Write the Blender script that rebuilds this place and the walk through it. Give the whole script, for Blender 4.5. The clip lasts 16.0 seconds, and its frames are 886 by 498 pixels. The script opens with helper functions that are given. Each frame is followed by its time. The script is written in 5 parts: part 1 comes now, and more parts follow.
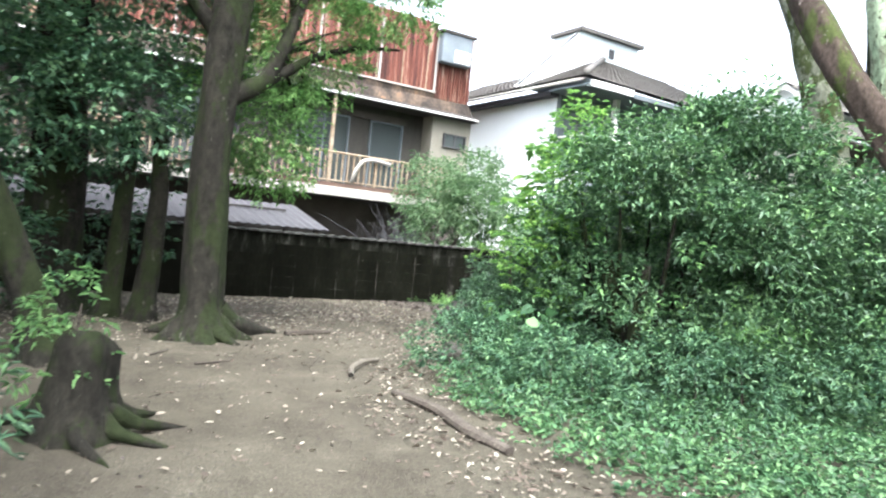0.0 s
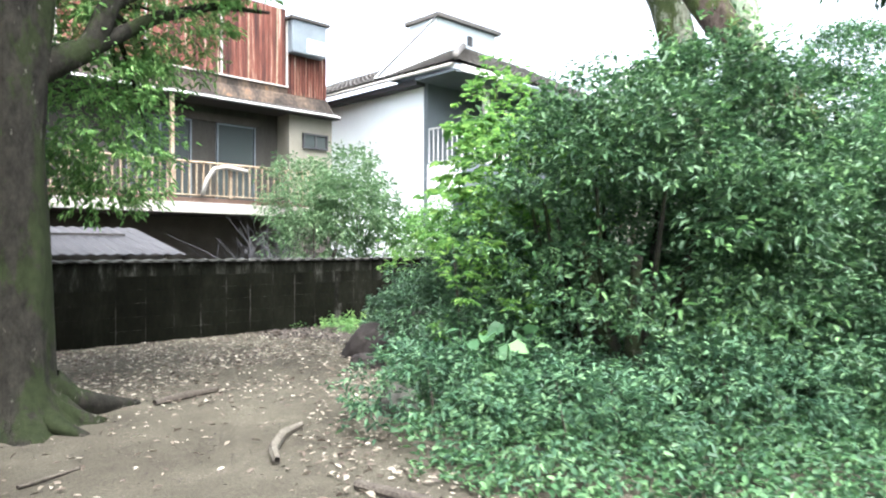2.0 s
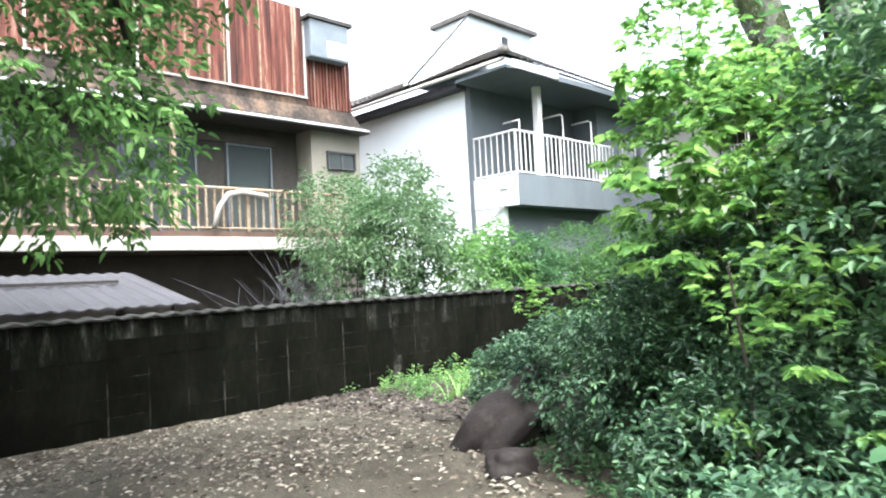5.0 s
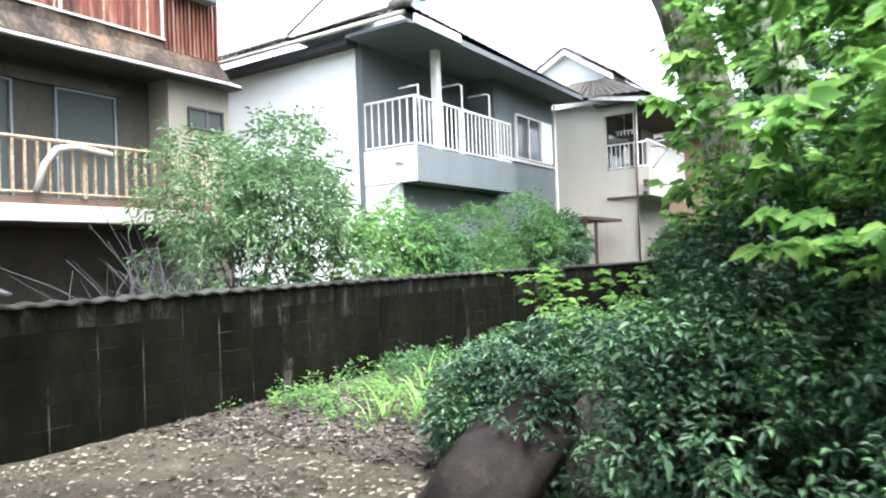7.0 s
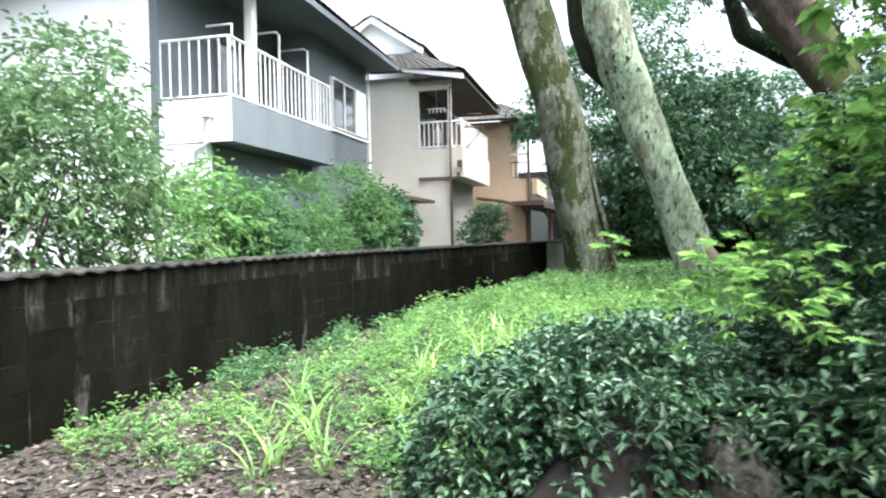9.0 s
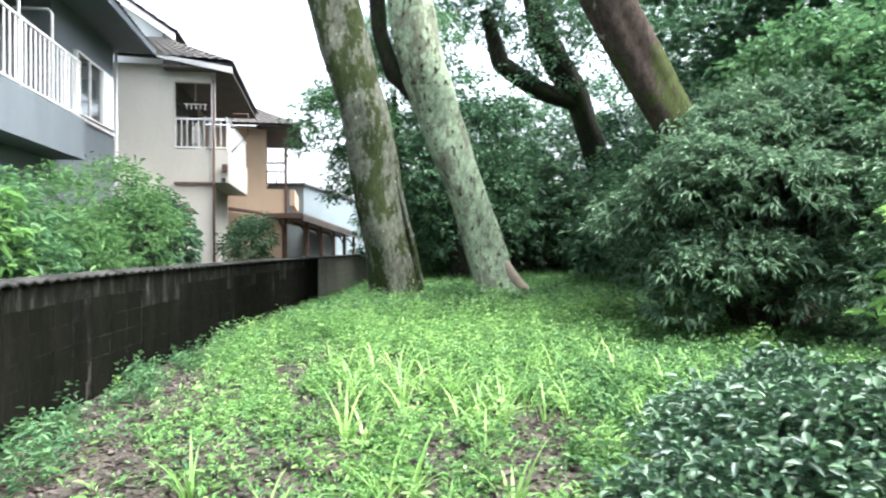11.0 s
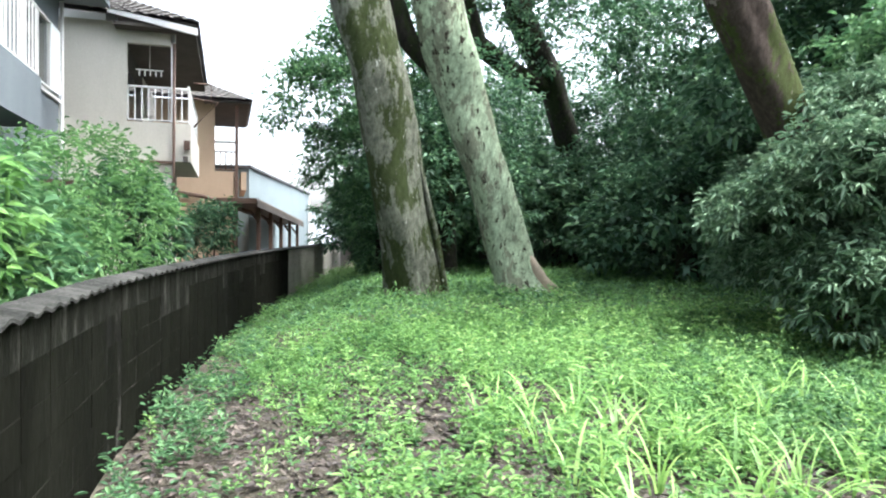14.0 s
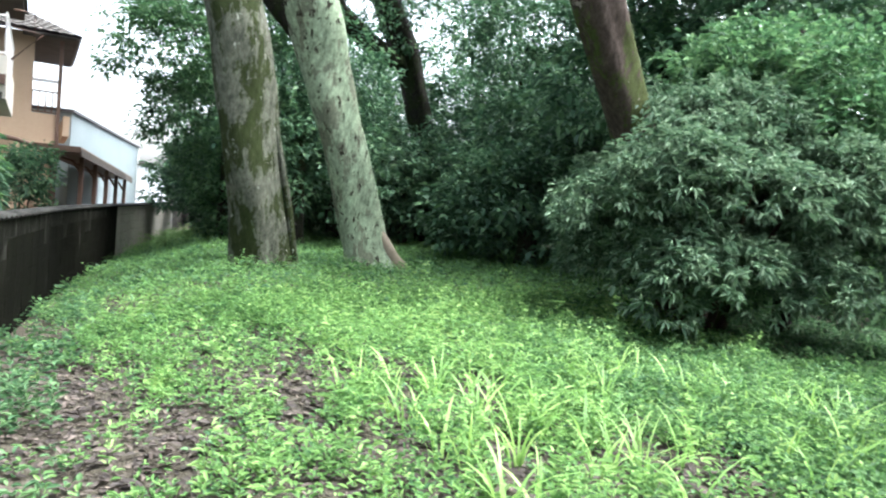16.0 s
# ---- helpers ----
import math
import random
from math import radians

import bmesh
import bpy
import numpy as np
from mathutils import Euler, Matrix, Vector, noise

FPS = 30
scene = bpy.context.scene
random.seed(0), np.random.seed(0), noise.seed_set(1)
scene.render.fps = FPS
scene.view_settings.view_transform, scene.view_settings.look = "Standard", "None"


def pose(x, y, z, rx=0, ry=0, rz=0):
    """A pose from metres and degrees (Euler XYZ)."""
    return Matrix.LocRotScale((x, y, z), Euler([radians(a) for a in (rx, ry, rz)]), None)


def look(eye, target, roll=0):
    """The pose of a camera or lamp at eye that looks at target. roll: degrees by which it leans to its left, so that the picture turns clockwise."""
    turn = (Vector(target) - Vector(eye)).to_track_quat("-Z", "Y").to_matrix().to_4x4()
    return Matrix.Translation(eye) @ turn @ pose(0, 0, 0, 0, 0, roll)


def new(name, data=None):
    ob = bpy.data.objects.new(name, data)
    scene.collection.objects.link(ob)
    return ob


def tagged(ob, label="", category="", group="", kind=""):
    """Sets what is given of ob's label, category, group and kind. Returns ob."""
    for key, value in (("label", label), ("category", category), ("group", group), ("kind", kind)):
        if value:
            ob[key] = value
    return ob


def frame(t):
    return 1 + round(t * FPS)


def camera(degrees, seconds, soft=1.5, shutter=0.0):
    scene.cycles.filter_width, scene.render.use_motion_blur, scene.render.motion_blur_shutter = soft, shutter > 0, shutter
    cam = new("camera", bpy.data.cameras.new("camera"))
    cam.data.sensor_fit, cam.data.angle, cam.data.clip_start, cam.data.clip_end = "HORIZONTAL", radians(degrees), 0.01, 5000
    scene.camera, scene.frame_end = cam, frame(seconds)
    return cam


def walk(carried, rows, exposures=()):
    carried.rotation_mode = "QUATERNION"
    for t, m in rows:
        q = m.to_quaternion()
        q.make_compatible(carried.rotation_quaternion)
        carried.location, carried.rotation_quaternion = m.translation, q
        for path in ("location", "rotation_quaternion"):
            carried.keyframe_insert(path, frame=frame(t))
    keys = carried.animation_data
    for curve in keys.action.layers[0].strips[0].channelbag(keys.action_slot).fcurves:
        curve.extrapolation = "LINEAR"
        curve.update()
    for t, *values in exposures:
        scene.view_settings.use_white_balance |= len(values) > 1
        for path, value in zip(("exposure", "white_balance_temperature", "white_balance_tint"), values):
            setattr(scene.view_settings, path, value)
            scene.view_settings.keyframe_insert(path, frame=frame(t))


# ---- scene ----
cam = camera(65.6, 16.0, soft=2.1, shutter=0.35)
PATH = [
    (0, (0.874, 1.023, 1.522), (1.934, 2.719, 1.473), 5.8),
    (0.5, (1.029, 1.488, 1.514), (2.236, 3.083, 1.533), 4.2),
    (1, (1.077, 1.993, 1.485), (2.45, 3.447, 1.523), 3.3),
    (1.5, (1.245, 2.437, 1.487), (2.602, 3.906, 1.502), 1.1),
    (2, (1.336, 2.978, 1.458), (2.741, 4.402, 1.451), 0.2),
    (2.5, (1.541, 3.472, 1.431), (2.876, 4.961, 1.417), -1.4),
    (3, (1.778, 3.96, 1.441), (3.122, 5.44, 1.467), -2.2),
    (3.5, (1.931, 4.442, 1.393), (3.344, 5.855, 1.458), -2.5),
    (4, (2.121, 4.924, 1.432), (3.491, 6.38, 1.508), -3.5),
    (4.2, (2.169, 5.141, 1.446), (3.543, 6.592, 1.526), -3.3),
    (6.3, (2.96, 6.923, 1.459), (4.552, 8.133, 1.513), -1.8),
    (6.5, (3.025, 7.126, 1.473), (4.66, 8.277, 1.517), -1.4),
    (7, (3.328, 7.603, 1.482), (5.002, 8.697, 1.509), -2.1),
    (7.5, (3.525, 8.135, 1.492), (5.274, 9.103, 1.518), -1.6),
    (8, (3.881, 8.576, 1.472), (5.701, 9.405, 1.501), -1.9),
    (8.5, (4.114, 9.001, 1.447), (5.988, 9.698, 1.471), -1.4),
    (9, (4.386, 9.392, 1.444), (6.329, 9.867, 1.406), -1.1),
    (9.5, (4.68, 9.808, 1.454), (6.647, 10.163, 1.404), -0.7),
    (10, (4.89, 10.208, 1.481), (6.887, 10.319, 1.439), 0.5),
    (10.2, (5.047, 10.371, 1.448), (7.047, 10.391, 1.42), 0.6),
    (12.3, (6.162, 11.954, 1.565), (8.045, 11.279, 1.537), -1.4),
    (12.5, (6.34, 12.04, 1.549), (8.225, 11.371, 1.521), -1.5),
    (13, (6.706, 12.223, 1.57), (8.602, 11.584, 1.547), -1.3),
    (13.5, (7.025, 12.481, 1.588), (8.907, 11.806, 1.551), -0.7),
    (14, (7.345, 12.553, 1.564), (9.254, 11.956, 1.526), 0.6),
    (14.5, (7.466, 12.716, 1.557), (9.32, 11.967, 1.528), 2.9),
    (15, (7.488, 12.775, 1.546), (9.282, 11.891, 1.511), 4.8),
    (15.5, (7.508, 12.78, 1.545), (9.269, 11.833, 1.484), 5.5),
    (16, (7.463, 12.75, 1.553), (9.178, 11.724, 1.465), 5.0),
]
walk(cam, [(t, look(eye, target, roll)) for t, eye, target, roll in PATH])

# ---- world, sun, exposure ----
world = bpy.data.worlds.new("overcast_sky")
scene.world = world
world.use_nodes = True
wn = world.node_tree.nodes
wl = world.node_tree.links
sky = wn.new("ShaderNodeTexSky")
sky.sky_type = "NISHITA"
sky.sun_disc = False
sky.sun_elevation = radians(58)
sky.sun_rotation = radians(200)
sky.dust_density = 6.0
sky.air_density = 1.0
pale = wn.new("ShaderNodeHueSaturation")
pale.inputs["Saturation"].default_value = 0.36
wl.new(sky.outputs["Color"], pale.inputs["Color"])
wl.new(pale.outputs["Color"], wn["Background"].inputs["Color"])
wn["Background"].inputs["Strength"].default_value = 0.15
sun_data = bpy.data.lights.new("sun", "SUN")
sun_data.energy = 1.2
sun_data.angle = radians(14)
sun_data.color = (1.0, 0.98, 0.95)
sun = new("sun", sun_data)
sun.matrix_world = look((0, 0, 30), (0 + 6, 30 * 0.62 * 0.4, 0))
scene.view_settings.exposure = 2.9
scene.view_settings.use_white_balance = True
scene.view_settings.white_balance_temperature = 6080

# ---- materials ----
def nodes_of(name):
    m = bpy.data.materials.new(name)
    m.use_nodes = True
    return m, m.node_tree.nodes, m.node_tree.links, m.node_tree.nodes["Principled BSDF"]


def ramp(n, stops):
    r = n.new("ShaderNodeValToRGB")
    e = r.color_ramp.elements
    while len(e) < len(stops):
        e.new(0.5)
    for k, (p, c) in enumerate(stops):
        e[k].position = p
        e[k].color = (*c, 1)
    return r


def rough_surface(name, stops, scale=4.0, fine=40.0, rough=0.85, bump=0.3, stretch=(1, 1, 1), metal=0.0, per_piece=0.0, mottle=0.5, spec=0.15):
    """A surface with two scales of colour variation and fine relief."""
    m, n, l, p = nodes_of(name)
    tc = n.new("ShaderNodeNewGeometry")
    mp = n.new("ShaderNodeMapping")
    mp.inputs["Scale"].default_value = stretch
    l.new(tc.outputs["Position"], mp.inputs["Vector"])
    a = n.new("ShaderNodeTexNoise")
    a.inputs["Scale"].default_value = scale
    a.inputs["Detail"].default_value = 8
    a.inputs["Roughness"].default_value = 0.65
    b = n.new("ShaderNodeTexNoise")
    b.inputs["Scale"].default_value = fine
    b.inputs["Detail"].default_value = 5
    l.new(mp.outputs["Vector"], a.inputs["Vector"])
    l.new(mp.outputs["Vector"], b.inputs["Vector"])
    mx = n.new("ShaderNodeMix")
    mx.inputs["Factor"].default_value = 1 - mottle
    l.new(a.outputs["Fac"], mx.inputs["A"])
    l.new(b.outputs["Fac"], mx.inputs["B"])
    src = mx.outputs["Result"]
    if per_piece:
        info = n.new("ShaderNodeObjectInfo")
        isl = n.new("ShaderNodeMath")
        isl.operation = "MULTIPLY_ADD"
        isl.inputs[1].default_value = per_piece
        isl.inputs[2].default_value = -per_piece / 2
        l.new(info.outputs["Random"], isl.inputs[0])
        ad = n.new("ShaderNodeMath")
        ad.operation = "ADD"
        l.new(src, ad.inputs[0])
        l.new(isl.outputs[0], ad.inputs[1])
        src = ad.outputs[0]
    r = ramp(n, stops)
    l.new(src, r.inputs["Fac"])
    l.new(r.outputs["Color"], p.inputs["Base Color"])
    p.inputs["Roughness"].default_value = rough
    p.inputs["Metallic"].default_value = metal
    p.inputs["Specular IOR Level"].default_value = spec
    if bump:
        bp = n.new("ShaderNodeBump")
        bp.inputs["Strength"].default_value = bump
        bp.inputs["Distance"].default_value = 0.02
        l.new(b.outputs["Fac"], bp.inputs["Height"])
        l.new(bp.outputs["Normal"], p.inputs["Normal"])
    return m


def bark_surface(name, base, patch, scar, patch_size=1.4, patch_at=0.5, scar_at=0.62, bump=1.0):
    """Bark: a grained base with sharp-edged patches of moss and pale scars."""
    m, n, l, p = nodes_of(name)
    g = n.new("ShaderNodeNewGeometry")
    mp = n.new("ShaderNodeMapping")
    mp.inputs["Scale"].default_value = (1, 1, 0.5)
    l.new(g.outputs["Position"], mp.inputs["Vector"])

    def noise_at(scale, detail, rough):
        t = n.new("ShaderNodeTexNoise")
        t.inputs["Scale"].default_value = scale
        t.inputs["Detail"].default_value = detail
        t.inputs["Roughness"].default_value = rough
        l.new(mp.outputs["Vector"], t.inputs["Vector"])
        return t

    grain = noise_at(13, 9, 0.8)
    big = noise_at(patch_size, 9, 0.72)
    mid = noise_at(patch_size * 3.1, 8, 0.7)
    rb = ramp(n, [(0.32, tuple(c * 0.28 for c in base)), (0.5, base), (0.7, tuple(min(1, c * 1.9) for c in base))])
    l.new(grain.outputs["Fac"], rb.inputs["Fac"])
    k1 = ramp(n, [(patch_at - 0.012, (0, 0, 0)), (patch_at + 0.02, (1, 1, 1))])
    l.new(big.outputs["Fac"], k1.inputs["Fac"])
    rp = ramp(n, [(0.3, tuple(c * 0.5 for c in patch)), (0.7, tuple(min(1, c * 1.5) for c in patch))])
    l.new(grain.outputs["Fac"], rp.inputs["Fac"])
    m1 = n.new("ShaderNodeMixRGB")
    l.new(k1.outputs["Color"], m1.inputs["Fac"])
    l.new(rb.outputs["Color"], m1.inputs["Color1"])
    l.new(rp.outputs["Color"], m1.inputs["Color2"])
    k2 = ramp(n, [(scar_at, (0, 0, 0)), (scar_at + 0.02, (1, 1, 1))])
    l.new(mid.outputs["Fac"], k2.inputs["Fac"])
    m2 = n.new("ShaderNodeMixRGB")
    l.new(k2.outputs["Color"], m2.inputs["Fac"])
    l.new(m1.outputs["Color"], m2.inputs["Color1"])
    m2.inputs["Color2"].default_value = (*scar, 1)
    l.new(m2.outputs["Color"], p.inputs["Base Color"])
    p.inputs["Roughness"].default_value = 0.95
    p.inputs["Specular IOR Level"].default_value = 0.12
    bp = n.new("ShaderNodeBump")
    bp.inputs["Strength"].default_value = bump
    bp.inputs["Distance"].default_value = 0.03
    sm = n.new("ShaderNodeMath")
    sm.operation = "ADD"
    l.new(grain.outputs["Fac"], sm.inputs[0])
    l.new(mid.outputs["Fac"], sm.inputs[1])
    l.new(sm.outputs[0], bp.inputs["Height"])
    l.new(bp.outputs["Normal"], p.inputs["Normal"])
    return m


def leaf_surface(name, stops, rough=0.45, through_light=0.3, spec=0.5, patch=0.35):
    """Leaves: colour varies leaf by leaf and in patches; some light passes through."""
    m, n, l, p = nodes_of(name)
    g = n.new("ShaderNodeNewGeometry")
    a = n.new("ShaderNodeTexNoise")
    a.inputs["Scale"].default_value = 1.3
    a.inputs["Detail"].default_value = 3
    l.new(g.outputs["Position"], a.inputs["Vector"])
    mx = n.new("ShaderNodeMix")
    mx.inputs["Factor"].default_value = patch
    l.new(g.outputs["Random Per Island"], mx.inputs["A"])
    l.new(a.outputs["Fac"], mx.inputs["B"])
    r = ramp(n, stops)
    l.new(mx.outputs["Result"], r.inputs["Fac"])
    l.new(r.outputs["Color"], p.inputs["Base Color"])
    p.inputs["Roughness"].default_value = rough
    p.inputs["Specular IOR Level"].default_value = spec
    tr = n.new("ShaderNodeBsdfTranslucent")
    l.new(r.outputs["Color"], tr.inputs["Color"])
    ms = n.new("ShaderNodeMixShader")
    ms.inputs["Fac"].default_value = through_light
    l.new(p.outputs["BSDF"], ms.inputs[1])
    l.new(tr.outputs["BSDF"], ms.inputs[2])
    l.new(ms.outputs["Shader"], n["Material Output"].inputs["Surface"])
    return m


M_DIRT = rough_surface("bare_soil", [(0.34, (0.03, 0.026, 0.019)), (0.46, (0.056, 0.05, 0.037)), (0.56, (0.076, 0.069, 0.051)), (0.68, (0.14, 0.13, 0.1))], 1.6, 75, 0.95, 1.0, mottle=0.5)
# Wall colours: stained dark, and lowered further for tree shade not cast here.
M_BLOCK = rough_surface("weathered_shade_block", [(0.32, (0.0024, 0.0025, 0.0017)), (0.5, (0.0046, 0.0048, 0.0032)), (0.64, (0.008, 0.0082, 0.0058)), (0.8, (0.026, 0.025, 0.021))], 1.6, 14, 0.97, 0.35, (1.5, 1.5, 0.6), 0, 0.05, mottle=0.7, spec=0.03)
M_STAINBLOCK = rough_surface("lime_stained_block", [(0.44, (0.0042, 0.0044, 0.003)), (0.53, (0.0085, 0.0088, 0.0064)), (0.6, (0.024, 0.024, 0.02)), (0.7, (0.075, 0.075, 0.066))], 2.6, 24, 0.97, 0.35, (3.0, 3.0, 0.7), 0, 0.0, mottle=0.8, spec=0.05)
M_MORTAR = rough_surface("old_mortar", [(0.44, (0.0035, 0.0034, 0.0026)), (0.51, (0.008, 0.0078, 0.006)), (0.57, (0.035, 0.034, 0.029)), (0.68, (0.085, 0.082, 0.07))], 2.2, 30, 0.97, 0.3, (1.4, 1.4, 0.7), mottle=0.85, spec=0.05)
M_PALEBLOCK = rough_surface("pale_block", [(0.35, (0.25, 0.24, 0.2)), (0.65, (0.42, 0.41, 0.36))], 2.0, 40, 0.92, 0.4, (1, 1, 0.6), 0, 0.15)
M_CAP = rough_surface("cap_tile_grey", [(0.35, (0.01, 0.0105, 0.009)), (0.65, (0.042, 0.042, 0.038))], 4, 60, 0.95, 0.3, (1, 1, 1), 0, 0.25)
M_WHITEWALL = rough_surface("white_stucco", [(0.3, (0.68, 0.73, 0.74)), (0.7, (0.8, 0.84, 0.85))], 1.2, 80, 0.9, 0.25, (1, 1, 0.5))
M_GREYWALL = rough_surface("blue_grey_face", [(0.3, (0.098, 0.116, 0.126)), (0.7, (0.145, 0.165, 0.175))], 1.2, 80, 0.85, 0.25, (1.6, 1.6, 0.4))
M_CREAM = rough_surface("cream_stucco", [(0.3, (0.42, 0.405, 0.345)), (0.7, (0.56, 0.54, 0.475))], 1.0, 70, 0.92, 0.3, (1.6, 1.6, 0.35))
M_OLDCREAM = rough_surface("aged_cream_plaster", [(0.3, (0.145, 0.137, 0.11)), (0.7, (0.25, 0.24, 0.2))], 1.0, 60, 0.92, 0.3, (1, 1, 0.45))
M_ORANGE = rough_surface("ochre_stucco", [(0.3, (0.34, 0.25, 0.175)), (0.7, (0.45, 0.345, 0.25))], 1.0, 70, 0.92, 0.3, (1, 1, 0.45))
M_PALEBLUE = rough_surface("pale_blue_wall", [(0.3, (0.52, 0.60, 0.62)), (0.7, (0.62, 0.69, 0.7))], 0.8, 70, 0.85, 0.2)
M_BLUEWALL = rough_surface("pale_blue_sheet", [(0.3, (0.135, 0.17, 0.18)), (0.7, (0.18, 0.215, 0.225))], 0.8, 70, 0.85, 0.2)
M_RUST = rough_surface("rusted_sheet", [(0.36, (0.026, 0.015, 0.013)), (0.45, (0.06, 0.024, 0.019)), (0.53, (0.115, 0.04, 0.028)), (0.59, (0.17, 0.085, 0.06)), (0.68, (0.36, 0.31, 0.26))], 3.4, 24, 0.75, 0.4, (3.2, 3.2, 0.14), mottle=0.85)
M_RUSTBAND = rough_surface("stained_band", [(0.36, (0.012, 0.01, 0.009)), (0.47, (0.035, 0.028, 0.023)), (0.56, (0.085, 0.062, 0.045)), (0.66, (0.16, 0.085, 0.045))], 1.5, 18, 0.85, 0.4, (1, 1, 0.5), mottle=0.75)
M_DARKMETAL = rough_surface("dark_roof_sheet", [(0.3, (0.02, 0.019, 0.018)), (0.7, (0.06, 0.055, 0.05))], 2, 30, 0.7, 0.3)
M_SHED = rough_surface("grey_sheet_roof", [(0.3, (0.04, 0.04, 0.044)), (0.7, (0.075, 0.075, 0.08))], 1.5, 40, 0.7, 0.2)
M_TILE = rough_surface("grey_brown_roof_tile", [(0.3, (0.06, 0.056, 0.05)), (0.7, (0.15, 0.14, 0.128))], 3, 40, 0.75, 0.4)
M_WHITE = rough_surface("white_paint", [(0.25, (0.5, 0.5, 0.48)), (0.6, (0.68, 0.68, 0.66))], 3, 60, 0.55, 0.1)
M_RAIL = rough_surface("cream_rail_paint", [(0.34, (0.08, 0.042, 0.026)), (0.48, (0.22, 0.17, 0.115)), (0.68, (0.4, 0.355, 0.275))], 3.5, 40, 0.6, 0.2)
M_BROWN = rough_surface("brown_painted_metal", [(0.3, (0.07, 0.045, 0.035)), (0.7, (0.13, 0.085, 0.065))], 3, 50, 0.6, 0.15)
# Dark boarding; also the painted-in shade of soffits, recess and lower storey.
M_SHADE = rough_surface("dark_boarding_and_shade", [(0.3, (0.045, 0.04, 0.036)), (0.7, (0.1, 0.09, 0.08))], 2, 40, 0.9, 0.2)
# Grey wall colour darkened to carry the shade of the balcony recess.
M_RECESS_SHADE = rough_surface("recess_shade_grey", [(0.3, (0.03, 0.029, 0.026)), (0.7, (0.07, 0.067, 0.058))], 1.5, 50, 0.9, 0.25, (2.5, 2.5, 0.3))
M_SLAB = rough_surface("pale_concrete", [(0.3, (0.26, 0.25, 0.22)), (0.7, (0.44, 0.42, 0.39))], 1.5, 50, 0.9, 0.25)
M_BOX = rough_surface("grey_blue_metal", [(0.3, (0.1, 0.12, 0.135)), (0.7, (0.17, 0.195, 0.21))], 2.5, 40, 0.6, 0.1)
M_BARK = bark_surface("mossy_bark", (0.02, 0.0185, 0.0148), (0.019, 0.025, 0.0105), (0.08, 0.08, 0.066), 3.0, 0.5, 0.63)
M_OLDBARK = bark_surface("grey_mossy_bark", (0.1, 0.107, 0.08), (0.03, 0.04, 0.014), (0.34, 0.35, 0.3), 3.0, 0.505, 0.64, 1.0)
M_PALEBARK = bark_surface("pale_green_bark", (0.25, 0.315, 0.21), (0.15, 0.165, 0.115), (0.032, 0.029, 0.02), 2.8, 0.53, 0.585, 1.0)
M_BROWNBARK = bark_surface("brown_bark", (0.05, 0.038, 0.031), (0.045, 0.058, 0.018), (0.22, 0.185, 0.17), 2.0, 0.53, 0.64)
M_ROOT = rough_surface("pale_tan_root", [(0.3, (0.15, 0.128, 0.092)), (0.7, (0.34, 0.29, 0.215))], 6, 60, 0.95, 0.5)
M_WOOD = rough_surface("dead_wood", [(0.3, (0.028, 0.023, 0.019)), (0.5, (0.06, 0.051, 0.042)), (0.7, (0.12, 0.106, 0.088))], 6, 60, 0.95, 0.5)
M_PALEWOOD = rough_surface("weathered_pale_wood", [(0.3, (0.06, 0.052, 0.042)), (0.5, (0.11, 0.098, 0.08)), (0.7, (0.19, 0.172, 0.145))], 6, 60, 0.95, 0.5)
M_ROCK = rough_surface("dark_brown_rock", [(0.34, (0.01, 0.0085, 0.0078)), (0.56, (0.024, 0.02, 0.0185)), (0.74, (0.06, 0.053, 0.049))], 2.4, 26, 0.8, 0.35, mottle=0.75)
M_GREYROCK = rough_surface("grey_rock", [(0.3, (0.04, 0.038, 0.033)), (0.7, (0.12, 0.115, 0.1))], 4, 40, 0.9, 0.8)
M_GLASS, _n, _l, _p = nodes_of("window_glass")
_p.inputs["Base Color"].default_value = (0.05, 0.06, 0.06, 1)
_p.inputs["Roughness"].default_value = 0.08
_p.inputs["Specular IOR Level"].default_value = 0.6
M_LEAF_DARK = leaf_surface("dark_glossy_leaf", [(0.15, (0.02, 0.05, 0.026)), (0.5, (0.05, 0.11, 0.05)), (0.75, (0.1, 0.186, 0.08)), (0.93, (0.19, 0.31, 0.13))], 0.48, 0.24, 0.3)
M_LEAF_MID = leaf_surface("mid_green_leaf", [(0.15, (0.036, 0.088, 0.042)), (0.55, (0.076, 0.168, 0.072)), (0.88, (0.15, 0.265, 0.11))], 0.55, 0.35, 0.2)
M_LEAF_BRIGHT = leaf_surface("bright_green_leaf", [(0.15, (0.052, 0.13, 0.038)), (0.5, (0.125, 0.255, 0.062)), (0.88, (0.27, 0.44, 0.115))], 0.55, 0.66, 0.25)
M_LEAF_WEED = leaf_surface("weed_leaf", [(0.1, (0.042, 0.1, 0.036)), (0.45, (0.104, 0.215, 0.07)), (0.7, (0.175, 0.32, 0.1)), (0.9, (0.28, 0.45, 0.16))], 0.6, 0.4, 0.14, 0.5)
# Leaf colour kept dark to put shade into the undergrowth.
M_LEAF_UNDERSHADE = leaf_surface("shade_dark_leaf", [(0.15, (0.014, 0.038, 0.021)), (0.5, (0.034, 0.078, 0.038)), (0.8, (0.072, 0.145, 0.062)), (0.95, (0.15, 0.24, 0.11))], 0.45, 0.2, 0.3)
M_LEAF_HANG = leaf_surface("hanging_thin_leaf", [(0.15, (0.06, 0.135, 0.042)), (0.5, (0.125, 0.26, 0.075)), (0.88, (0.25, 0.42, 0.14))], 0.5, 0.6, 0.3)
